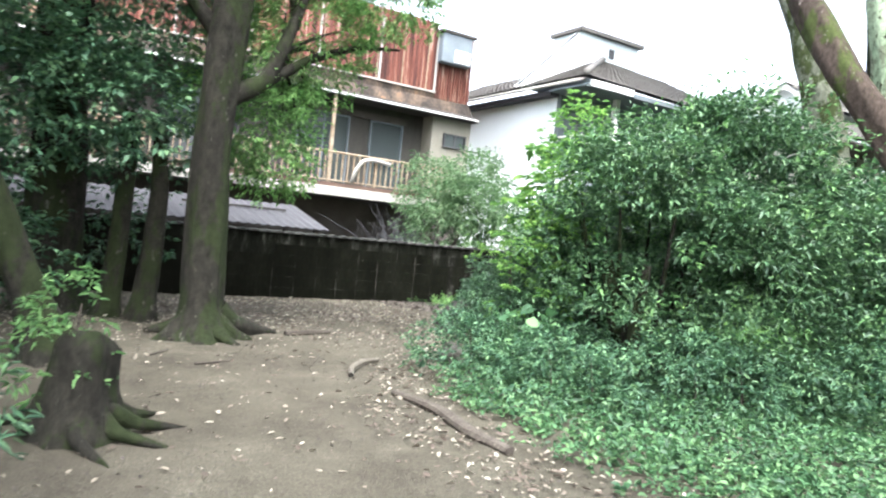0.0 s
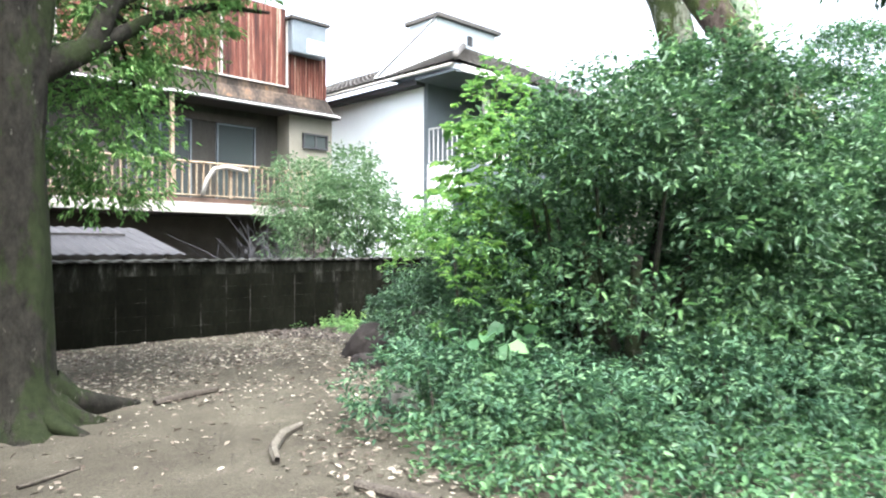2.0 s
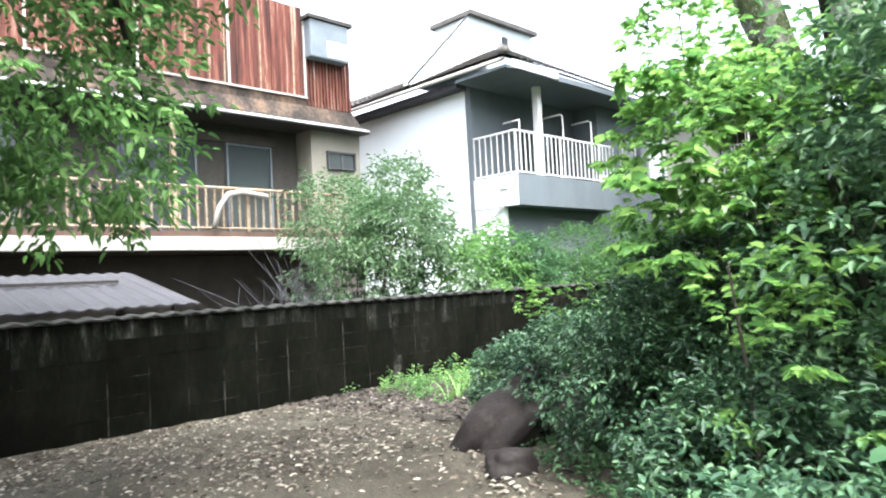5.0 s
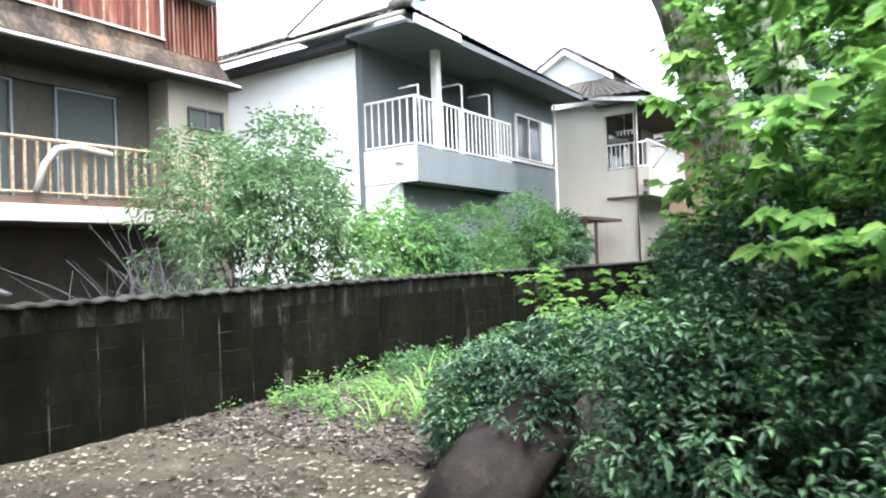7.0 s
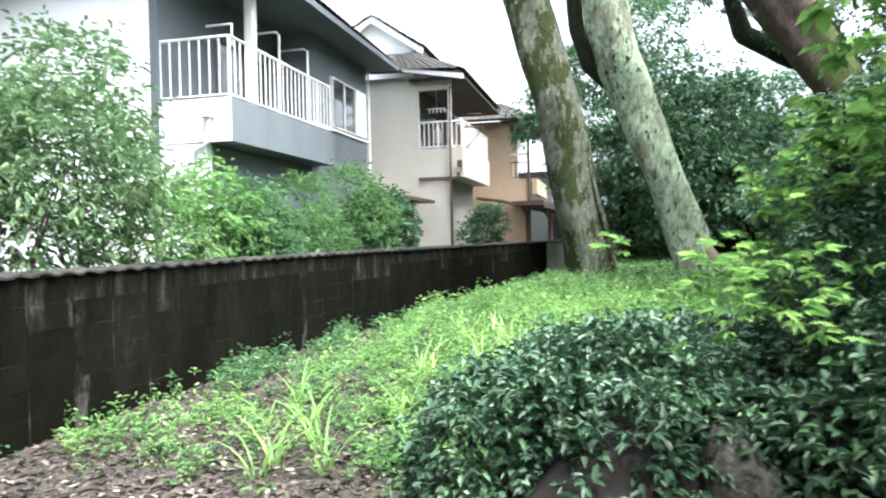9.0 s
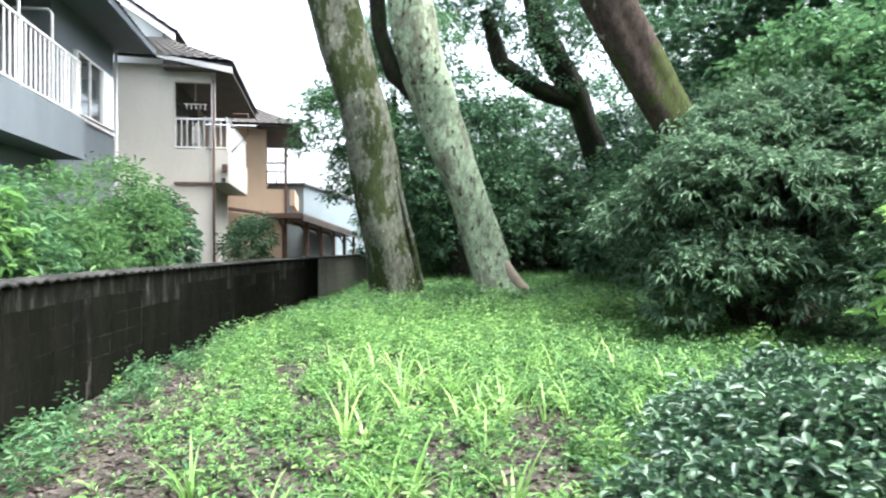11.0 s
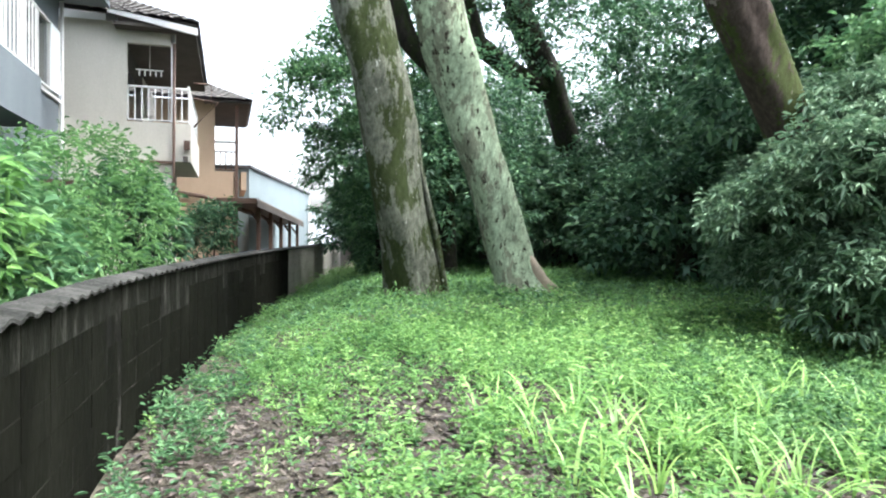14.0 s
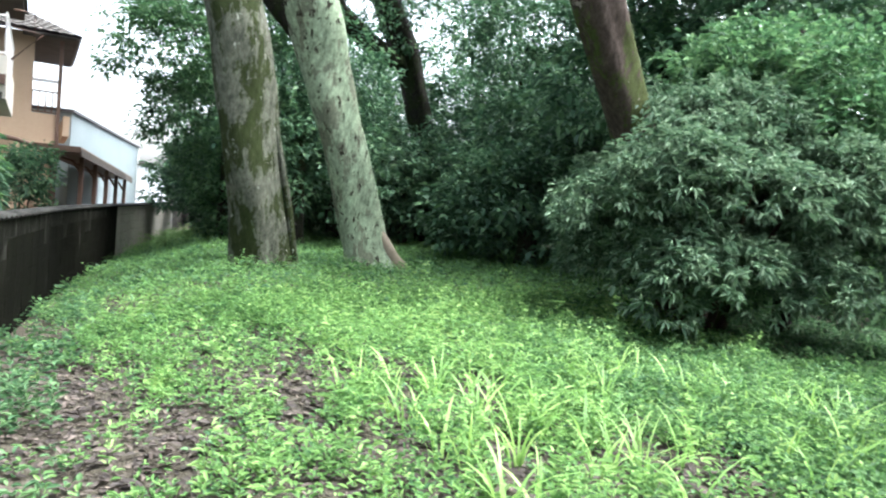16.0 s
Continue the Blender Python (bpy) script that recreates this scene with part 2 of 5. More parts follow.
M_LEAF_IVY = leaf_surface("ivy_leaf", [(0.15, (0.02, 0.052, 0.03)), (0.5, (0.052, 0.115, 0.06)), (0.8, (0.105, 0.195, 0.095)), (0.95, (0.19, 0.29, 0.15))], 0.38, 0.22, 0.42)
M_LITTER_BROWN = leaf_surface("brown_litter", [(0.1, (0.015, 0.011, 0.0095)), (0.5, (0.04, 0.032, 0.026)), (0.8, (0.086, 0.068, 0.056)), (0.95, (0.25, 0.215, 0.17))], 0.75, 0.08)
M_LEAF_GREY = leaf_surface("grey_green_leaf", [(0.15, (0.04, 0.085, 0.048)), (0.5, (0.092, 0.162, 0.092)), (0.85, (0.175, 0.26, 0.155))], 0.55, 0.28, 0.2)
M_LEAF_FAR = leaf_surface("shaded_tree_leaf", [(0.15, (0.023, 0.062, 0.036)), (0.6, (0.064, 0.14, 0.07)), (0.9, (0.15, 0.26, 0.12))], 0.55, 0.3, 0.3)
M_GRASS = leaf_surface("grass_blade", [(0.15, (0.12, 0.25, 0.062)), (0.6, (0.21, 0.375, 0.095)), (0.9, (0.33, 0.47, 0.15))], 0.5, 0.42)
M_LEAF_FERN = leaf_surface("fern_green_leaf", [(0.15, (0.036, 0.09, 0.034)), (0.5, (0.082, 0.175, 0.06)), (0.88, (0.17, 0.3, 0.11))], 0.55, 0.42, 0.18)
M_LEAF_SAGE = leaf_surface("sage_green_leaf", [(0.15, (0.045, 0.095, 0.042)), (0.5, (0.095, 0.17, 0.078)), (0.88, (0.19, 0.28, 0.14))], 0.5, 0.4, 0.25)
M_LEAF_FRESH = leaf_surface("fresh_weed_leaf", [(0.15, (0.115, 0.23, 0.066)), (0.5, (0.195, 0.345, 0.105)), (0.88, (0.32, 0.47, 0.18))], 0.6, 0.45, 0.15)
M_LITTER = leaf_surface("fallen_leaf", [(0.1, (0.035, 0.024, 0.018)), (0.35, (0.085, 0.062, 0.046)), (0.6, (0.19, 0.165, 0.125)), (0.88, (0.38, 0.355, 0.285))], 0.7, 0.1)

# ---- building blocks ----
def mesh_of(name, verts, faces, mat, smooth=False):
    me = bpy.data.meshes.new(name)
    me.from_pydata(verts, [], faces)
    me.materials.append(mat)
    if smooth:
        me.polygons.foreach_set("use_smooth", [True] * len(me.polygons))
    return me


def thing(name, label, category, x=0, y=0, z=0, turn=0, group="", kind=""):
    ob = new(name)
    ob.empty_display_size = 0.2
    ob.matrix_world = pose(x, y, z, 0, 0, turn)
    return tagged(ob, label, category, group, kind)


def hang(ob, parent, label=""):
    ob.parent = parent
    if label:
        tagged(ob, label)
    return ob


def part(name, bm, mat, parent, label="", smooth=False):
    me = bpy.data.meshes.new(name)
    bm.to_mesh(me)
    bm.free()
    me.materials.append(mat)
    if smooth:
        me.polygons.foreach_set("use_smooth", [True] * len(me.polygons))
    return hang(new(name, me), parent, label)


def bx(bm, x0, x1, y0, y1, z0, z1, bevel=0.0):
    g = bmesh.ops.create_cube(bm, size=1)["verts"]
    for v in g:
        v.co = Vector((x0 + (v.co.x + 0.5) * (x1 - x0), y0 + (v.co.y + 0.5) * (y1 - y0), z0 + (v.co.z + 0.5) * (z1 - z0)))
    if bevel:
        es = list({e for v in g for e in v.link_edges})
        bmesh.ops.bevel(bm, geom=es, offset=bevel, segments=1, affect="EDGES")
    return bm


def box(name, mat, parent, x0, x1, y0, y1, z0, z1, label="", bevel=0.0):
    return part(name, bx(bmesh.new(), x0, x1, y0, y1, z0, z1, bevel), mat, parent, label)


def tube(bm, pts, radii, sides=8):
    """A round limb along pts."""
    rings = []
    for i, p in enumerate(pts):
        p = Vector(p)
        d = Vector(pts[min(i + 1, len(pts) - 1)]) - Vector(pts[max(i - 1, 0)])
        q = d.to_track_quat("Z", "Y")
        rings.append([bm.verts.new(p + q @ Vector((radii[i] * math.cos(a), radii[i] * math.sin(a), 0))) for a in [2 * math.pi * k / sides for k in range(sides)]])
    for a, b in zip(rings, rings[1:]):
        for k in range(sides):
            bm.faces.new((a[k], a[(k + 1) % sides], b[(k + 1) % sides], b[k]))
    bm.faces.new(list(reversed(rings[0])))
    bm.faces.new(rings[-1])
    return bm


def ground_z(x, y):
    """Height of the ground: a worn path, a low strip along the wall, a gentle grassy rise beyond."""
    x = np.asarray(x, float)
    y = np.asarray(y, float)
    wy = wall_y(x)
    off = np.clip((wy - y) / 2.6, 0, 1)
    rise = np.clip((x - 7.5) / 9.0, 0, 1)
    east = off * off * (3 - 2 * off) * (0.16 + 0.42 * rise) * np.clip((x - 6.5) / 3, 0, 1)
    west = 0.13 * np.clip((13.2 - y) / 3.5, 0, 1) * np.clip((9.5 - x) / 3, 0, 1)
    bumps = 0.015 * np.sin(1.9 * x + 0.7) * np.sin(2.3 * y + 0.4) + 0.008 * np.sin(5.1 * x) * np.sin(4.7 * y + 1)
    return east + west + bumps * np.clip(off * 3, 0, 1)


WALL_X = np.array([-60.0, -8, 9, 12.5, 14.4, 17.7, 20.2, 24, 37, 60])
WALL_Y = np.array([13.4, 13.4, 13.42, 13.3, 13.08, 12.57, 12.1, 11.2, 8.0, 2.4])


def wall_y(x):
    return np.interp(x, WALL_X, WALL_Y)


def leaf_mesh(name, base, way, length, width, mat, rng, droop=0.25, fold=0.25, far=False):
    """Many folded leaves in one mesh. base, way: (n, 3); length: (n,); width: share of the length; far ones are simple kites."""
    n = len(base)
    way = way / np.maximum(np.linalg.norm(way, axis=1, keepdims=True), 1e-6)
    side = np.cross(way, np.array([0, 0, 1.0]) + rng.normal(0, 0.35, (n, 3)))
    side /= np.maximum(np.linalg.norm(side, axis=1, keepdims=True), 1e-6)
    up = np.cross(side, way)
    L = length[:, None]
    W = L * width
    down = np.array([0, 0, -1.0]) * L * droop
    s = np.empty((n, 4 if far else 6, 3))
    s[:, 0] = base
    if far:
        s[:, 1] = base + way * L * 0.45 + side * W * 0.5 + up * W * fold + down * 0.2
        s[:, 2] = base + way * L + down
        s[:, 3] = base + way * L * 0.45 - side * W * 0.5 + up * W * fold + down * 0.2
        return leaf_data(name, s, [[0, 1, 2, 3]], mat)
    s[:, 1] = base + way * L * 0.3 + side * W * 0.46 + up * W * fold
    s[:, 2] = base + way * L * 0.68 + side * W * 0.38 + up * W * fold + down * 0.45
    s[:, 3] = base + way * L + down
    s[:, 4] = base + way * L * 0.68 - side * W * 0.38 + up * W * fold + down * 0.45
    s[:, 5] = base + way * L * 0.3 - side * W * 0.46 + up * W * fold
    return leaf_data(name, s, [[0, 1, 2, 3], [0, 3, 4, 5]], mat)


def leaf_data(name, s, quads, mat):
    """One mesh from the corners of all leaves; quads: the corners that make each leaf's faces."""
    n, c, _ = s.shape
    v = s.reshape(-1, 3)
    k = np.arange(n)[:, None] * c
    f = np.concatenate([k + np.array([q]) for q in quads], axis=1).reshape(-1)
    me = bpy.data.meshes.new(name)
    me.vertices.add(len(v))
    me.vertices.foreach_set("co", v.ravel())
    me.loops.add(len(f))
    me.loops.foreach_set("vertex_index", f.astype(np.int32))
    me.polygons.add(len(f) // 4)
    me.polygons.foreach_set("loop_start", np.arange(0, len(f), 4, dtype=np.int32))
    me.update(calc_edges=True)
    me.materials.append(mat)
    return me


def palmate(base, way, length, rng):
    """Turns each leaf into five lobes spread like a hand from one stalk."""
    way = way / np.maximum(np.linalg.norm(way, axis=1, keepdims=True), 1e-6)
    side = np.cross(way, np.array([0, 0, 1.0]) + rng.normal(0, 0.2, way.shape))
    side /= np.maximum(np.linalg.norm(side, axis=1, keepdims=True), 1e-6)
    b, w, ln = [], [], []
    for a, q in ((0.0, 1.0), (0.75, 0.86), (-0.75, 0.86), (1.5, 0.6), (-1.5, 0.6)):
        b.append(base)
        w.append(way * math.cos(a) + side * math.sin(a))
        ln.append(length * q)
    return np.concatenate(b), np.concatenate(w), np.concatenate(ln)


def sprays(centres, outs, per, leaf, rng, reach=0.22, flat=0.5):
    """Leaves set along short twigs: returns base, way and length of each leaf."""
    n = len(centres)
    outs = outs / np.maximum(np.linalg.norm(outs, axis=1, keepdims=True), 1e-6)
    c = np.repeat(centres, per, axis=0)
    o = np.repeat(outs, per, axis=0)
    along = rng.uniform(0, 1, (n * per, 1))
    w = rng.normal(0, 1, (n * per, 3))
    w[:, 2] *= flat
    w /= np.maximum(np.linalg.norm(w, axis=1, keepdims=True), 1e-6)
    base = c + o * along * reach + w * reach * 0.18
    way = o * 0.55 + w * 0.9
    return base, way, leaf * rng.uniform(0.55, 1.25, n * per)


def lobe_points(lobes, count, rng, inner=0.25, floor=None, low=-0.6):
    """Points and outward ways on a lumpy crown made of ellipsoids (x, y, z, rx, ry, rz)."""
    L = np.array(lobes, float)
    area = (L[:, 3] * L[:, 4] + L[:, 4] * L[:, 5] + L[:, 3] * L[:, 5])
    pick = rng.choice(len(L), count, p=area / area.sum())
    d = rng.normal(0, 1, (count, 3))
    d /= np.linalg.norm(d, axis=1, keepdims=True)
    d[:, 2] = np.where(d[:, 2] < low, -d[:, 2], d[:, 2])
    r = np.where(rng.uniform(0, 1, count) < inner, rng.uniform(0.3, 0.85, count), rng.uniform(0.82, 1.06, count))
    lump = 1 + 0.13 * np.sin(d[:, 0] * 7 + pick * 2.1) * np.sin(d[:, 1] * 6 + 1.3 * pick) + 0.1 * np.sin(d[:, 2] * 9 + d[:, 0] * 5 + pick)
    p = L[pick, :3] + d * L[pick, 3:] * (r * lump)[:, None]
    keep = np.ones(count, bool)
    for q in L:
        e = np.linalg.norm((p - q[:3]) / q[3:], axis=1)
        keep &= (e > 0.62) | (rng.uniform(0, 1, count) < inner * 1.2)
    if floor is not None:
        keep &= p[:, 2] > floor(p[:, 0], p[:, 1]) + 0.03
    return p[keep], (d + np.array([0, 0, 0.15]))[keep]


def crown(name, parent, lobes, count, per, leaf, width, mat, seed, reach=0.25, inner=0.25, droop=0.3, flat=0.5, floor=None, low=-0.6, label="", far=False, lobed=False):
    rng = np.random.default_rng(seed)
    p, o = lobe_points(lobes, count, rng, inner, floor, low)
    b, w, ln = sprays(p, o, per, leaf, rng, reach, flat)
    if lobed:
        b, w, ln = palmate(b, w, ln, rng)
    ob = new(name, leaf_mesh(name, b, w, ln, width, mat, rng, droop, far=far))
    return hang(ob, parent, label)


def clumps(lobes, each, size, seed):
    """Breaks large lobes into many small leafy clumps with gaps between them."""
    rng = np.random.default_rng(seed)
    out = []
    for (x, y, z, rx, ry, rz) in lobes:
        for k in range(each):
            d = rng.normal(0, 1, 3)
            d /= np.linalg.norm(d)
            d[2] = abs(d[2]) if d[2] < -0.5 else d[2]
            q = rng.uniform(0.6, 0.86)
            s = size * rng.uniform(0.75, 1.3)
            out.append((x + d[0] * rx * q, y + d[1] * ry * q, z + d[2] * rz * q, rx * s, ry * s, rz * s * 0.75))
    return out


# ---- ground ----
def axis_steps(a, b, step, reach):
    near = np.arange(a, b + 1e-6, step)
    left = a - step * (1.45 ** np.arange(1, 24))
    right = b + step * (1.45 ** np.arange(1, 24))
    return np.concatenate([left[left > -reach][::-1], near, right[right < reach]])


gx = axis_steps(-3, 26, 0.16, 900)
gy = axis_steps(0, 13.9, 0.16, 900)
GX, GY = np.meshgrid(gx, gy, indexing="ij")
GZ = ground_z(GX, GY)
GZ += np.where((GX > -3) & (GX < 26) & (GY > 0), np.random.default_rng(5).normal(0, 0.006, GZ.shape), 0)
gv = np.stack([GX, GY, GZ], -1).reshape(-1, 3)
ny = len(gy)
gi = (np.arange(len(gx) - 1)[:, None] * ny + np.arange(ny - 1)[None, :]).ravel()
gf = np.stack([gi, gi + ny, gi + ny + 1, gi + 1], 1)
ground = new("ground", mesh_of("ground", gv.tolist(), gf.tolist(), M_DIRT, True))
tagged(ground, "brown trodden soil with scattered dead leaves", "ground", kind="structure")



# ---- houses ----
def railing(parent, name, x0, y0, x1, y1, z0, z1, step, mat, bar=0.011, rail=0.022, post_every=0):
    """A railing: top and bottom rail and upright bars, each a part under it."""
    n = max(2, int(math.hypot(x1 - x0, y1 - y0) / step))
    ux, uy = (x1 - x0) / n, (y1 - y0) / n
    holder = part(name, tube(bmesh.new(), [(x0, y0, z1), (x1, y1, z1)], [rail] * 2, 6), mat, parent)
    part("bottom_rail", tube(bmesh.new(), [(x0, y0, z0 + 0.05), (x1, y1, z0 + 0.05)], [rail * 0.8] * 2, 6), mat, holder)
    bars = None
    for k in range(n + 1):
        px, py = x0 + ux * k, y0 + uy * k
        fat = post_every and k % post_every == 0
        if fat:
            part("post", bx(bmesh.new(), px - bar * 2, px + bar * 2, py - bar * 2, py + bar * 2, z0, z1), mat, holder)
            continue
        if bars is None:
            bars = bpy.data.meshes.new("bar")
            b = bx(bmesh.new(), -bar, bar, -bar, bar, z0 + 0.05, z1)
            b.to_mesh(bars)
            b.free()
            bars.materials.append(mat)
        ob = new("bar", bars)
        ob.location = (px, py, 0)
        ob.parent = holder
    return holder


def window(parent, x0, x1, y, z0, z1, panes=2, mat=None):
    """A sliding window in a wall that faces -y: a frame with its panes."""
    t = 0.035
    mat = mat or M_WHITE
    b = bmesh.new()
    bx(b, x0 - t, x1 + t, y - 0.05, y + 0.04, z0 - t, z0)
    bx(b, x0 - t, x1 + t, y - 0.05, y + 0.04, z1, z1 + t)
    bx(b, x0 - t, x0, y - 0.05, y + 0.04, z0, z1)
    bx(b, x1, x1 + t, y - 0.05, y + 0.04, z0, z1)
    fr = part("window_frame", b, mat, parent)
    for k in range(panes):
        a = x0 + (x1 - x0) * k / panes
        c = x0 + (x1 - x0) * (k + 1) / panes
        box("pane", M_GLASS, fr, a + 0.025, c - 0.025, y - 0.02 + 0.012 * (k % 2), y - 0.012 + 0.012 * (k % 2), z0, z1)
        if k:
            box("mullion", mat, fr, a - 0.025, a + 0.025, y - 0.045, y + 0.02, z0, z1)
    return fr


def tile_slope(name, parent, a, b, c, d, mat, step=0.24, lift=0.035):
    """A tiled roof slope between the eave a-b and the ridge d-c, with rows of rounded pans running up it."""
    a, b, c, d = (Vector(v) for v in (a, b, c, d))
    cols = max(2, int((b - a).length / step)) * 4
    rows = max(2, int((d - a).length / 0.3))
    nrm = (b - a).cross(d - a).normalized()
    if nrm.z < 0:
        nrm = -nrm
    verts, faces = [], []
    for j in range(rows):
        for e in (0, 1):
            v = (j + e) / rows
            for i in range(cols + 1):
                u = i / cols
                p = a.lerp(b, u).lerp(d.lerp(c, u), v)
                h = lift * abs(math.sin(math.pi * i / 4)) + (0.03 if e == 0 else 0.0)
                verts.append(p + nrm * h)
    w = cols + 1
    for j in range(rows * 2 - 1):
        for i in range(cols):
            k = j * w + i
            faces.append((k, k + 1, k + 1 + w, k + w))
    n0 = len(verts)
    for p in (a, b, c, d):
        verts.append(p - nrm * 0.06)
    faces.append((n0, n0 + 3, n0 + 2, n0 + 1))
    return hang(new(name, mesh_of(name, verts, faces, mat)), parent)


def pipe(parent, pts, r, mat, name="downpipe"):
    return part(name, tube(bmesh.new(), pts, [r] * len(pts), 8), mat, parent, smooth=True)


# the old house with rusted sheet walls and a long balcony
ha = thing("house", "old two-storey house with rusted sheet walls and balcony", "house", 0, 0, 0, 0, "houses along the wall")
# Wall colour is dark to stand in for shade under the balcony.
box("lower_wall", M_SHADE, ha, -7, 12.0, 18.0, 23, 0, 2.12, "lower storey coloured dark for the shade under the balcony")
# Recessed wall, its colour lowered for the shade of the eave.
box("upper_wall", M_RECESS_SHADE, ha, -7, 10.75, 18.62, 23, 2.3, 4.8, "wall behind the balcony, coloured dark for its shade")
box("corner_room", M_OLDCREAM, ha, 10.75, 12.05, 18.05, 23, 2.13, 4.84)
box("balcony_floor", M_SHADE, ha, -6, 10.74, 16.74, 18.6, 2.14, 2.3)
box("balcony_slab", M_SLAB, ha, -6, 10.5, 16.56, 16.735, 2.13, 2.35, "stained white balcony slab", 0.01)
box("slab_edge", M_BROWN, ha, -6, 10.5, 16.6, 16.7, 2.354, 2.45)
railing(ha, "balcony_railing", -6, 16.6, 10.5, 16.6, 2.45, 3.18, 0.15, M_RAIL, 0.016, 0.028, 12)
b = bmesh.new()
for k in range(70):
    x = -7 + k * 0.26
    if x < 10.5:
        bx(b, x, x + 0.235, 18.1 - 0.012 - 0.01 * (k % 3), 18.12, 5.46, 7.4)
part("rusted_cladding", b, M_RUST, ha, "rusted red-brown ribbed metal cladding")
for k in range(18, 67):
    x = -7 + k * 0.26
    box("cladding_rib", M_RUST if k % 3 else M_RAIL, ha, x + 0.237, x + 0.258, 18.06, 18.1, 5.48, 7.4)
b = bmesh.new()
for k in range(14):
    bx(b, 10.73 + k * 0.084, 10.73 + k * 0.084 + 0.05, 18.07, 18.12, 5.3, 7.12)
part("corner_cladding", b, M_RUST, ha, "faded red-brown finely ribbed metal cladding")
box("upper_storey", M_RUST, ha, -7, 11.9, 18.12, 23, 4.9, 7.2)
box("flashing", M_SLAB, ha, -7, 10.72, 18.03, 18.06, 5.44, 5.475, "pale metal flashing under the cladding")
for k in range(6):
    box("cladding_batten", M_SLAB, ha, 1.9 + k * 1.75, 1.945 + k * 1.75, 18.03, 18.06, 5.48, 7.2)
v = [(-7, 18.1, 5.46), (10.7, 18.1, 5.44), (11.9, 18.1, 5.32), (12.0, 17.9, 4.95), (-7, 17.9, 4.95), (-7, 18.12, 4.95), (12.0, 18.12, 4.95)]
hang(new("stained_band", mesh_of("stained_band", v, [(0, 4, 3, 2, 1), (4, 5, 6, 3), (2, 3, 6)], M_RUSTBAND)), ha, "rust-stained weathered band above the eave")
v = [(-7, 17.92, 4.95), (12.05, 17.92, 4.95), (12.1, 17.72, 4.83), (-7, 17.72, 4.83), (-7, 17.72, 4.77), (12.1, 17.72, 4.77), (12.1, 18.64, 4.8), (-7, 18.64, 4.8)]
hang(new("eave", mesh_of("eave", v, [(0, 3, 2, 1), (3, 4, 5, 2), (4, 7, 6, 5)], M_DARKMETAL)), ha)
for k in range(11):
    x = -6.8 + k * 1.72
    pipe(ha, [(x, 17.69, 4.82), (min(x + 1.69, 12.05), 17.69, 4.82)], 0.026, M_WHITE, "gutter")
box("vent_box", M_BOX, ha, 10.68, 11.68, 17.8, 18.06, 6.3, 7.12, "grey-blue metal box on the wall", 0.02)
box("vent_box_lid", M_DARKMETAL, ha, 10.62, 11.78, 17.76, 18.08, 7.124, 7.2)
box("vent_box_panel", M_WHITE, ha, 11.1, 11.62, 17.785, 17.797, 6.36, 6.7)
window(ha, 9.1, 10.05, 18.59, 2.5, 4.38, 1, M_BOX)
window(ha, 7.0, 8.4, 18.59, 2.5, 4.38, 2, M_BOX)
window(ha, 3.6, 5.4, 18.59, 2.5, 4.38, 2, M_SHED)
window(ha, 11.16, 11.84, 18.02, 4.0, 4.32, 2, M_SHED)
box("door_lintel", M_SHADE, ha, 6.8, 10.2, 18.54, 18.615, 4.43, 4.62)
for x in (2.2, 7.6):
    box("balcony_post", M_RAIL, ha, x, x + 0.08, 17.74, 17.82, 2.3, 4.77)
pipe(ha, [(7.75, 16.53, 2.5), (7.85, 16.52, 2.85), (8.0, 16.51, 3.06), (8.25, 16.51, 3.12), (8.75, 16.52, 3.06)], 0.045, M_SLAB, "hung_cloth")

# lean-to sheet roof behind the wall
shed = thing("shed", "low shed with grey corrugated sheet roof", "shed", 0, 0, 0)
verts, faces = [], []
for i in range(181):
    x = -2.5 + 8.7 * i / 180
    h = 0.012 * math.sin(i * 1.6)
    verts += [(x, 13.85, 1.33 + h), (x, 16.0, 1.78 + h), (x, 13.85, 1.31 + h), (x, 16.0, 1.76 + h)]
for i in range(180):
    k = 4 * i
    faces += [(k, k + 4, k + 5, k + 1), (k + 2, k + 3, k + 7, k + 6), (k, k + 2, k + 6, k + 4)]
hang(new("roof", mesh_of("roof", verts, faces, M_SHED)), shed)
box("roof_batten", M_DARKMETAL, shed, 3.6, 5.7, 15.1, 15.16, 1.62, 1.66)
for x in (-2.3, 1.5, 5.9):
    box("post", M_WOOD, shed, x, x + 0.09, 15.7, 15.79, 0, 1.72)
    box("post", M_WOOD, shed, x, x + 0.09, 13.9, 13.99, 0, 1.32)

# the white and grey house with the corner balcony
hb = thing("house", "white and blue-grey two-storey house with corner balcony", "house", 0, 0, 0, 0, "houses along the wall")
# West faces are white; south faces and soffit are blue-grey.
box("west_wall", M_WHITEWALL, hb, 13.8, 13.98, 16.36, 23.4, 0, 5.95, "white stucco west wall")
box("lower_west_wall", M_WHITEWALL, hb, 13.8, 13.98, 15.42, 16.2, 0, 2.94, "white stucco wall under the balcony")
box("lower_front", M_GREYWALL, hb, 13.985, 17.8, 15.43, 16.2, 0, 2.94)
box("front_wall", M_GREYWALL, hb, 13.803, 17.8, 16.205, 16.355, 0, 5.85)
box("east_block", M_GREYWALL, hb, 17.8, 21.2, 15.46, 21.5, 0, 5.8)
box("rear_wall", M_GREYWALL, hb, 13.99, 17.8, 21.3, 21.45, 0, 5.85)
b = bmesh.new()
bx(b, 13.8, 17.78, 14.95, 15.07, 2.95, 3.62)
bx(b, 13.8, 13.92, 15.07, 16.2, 2.95, 3.62)
bx(b, 17.66, 17.78, 15.07, 16.2, 2.95, 3.62)
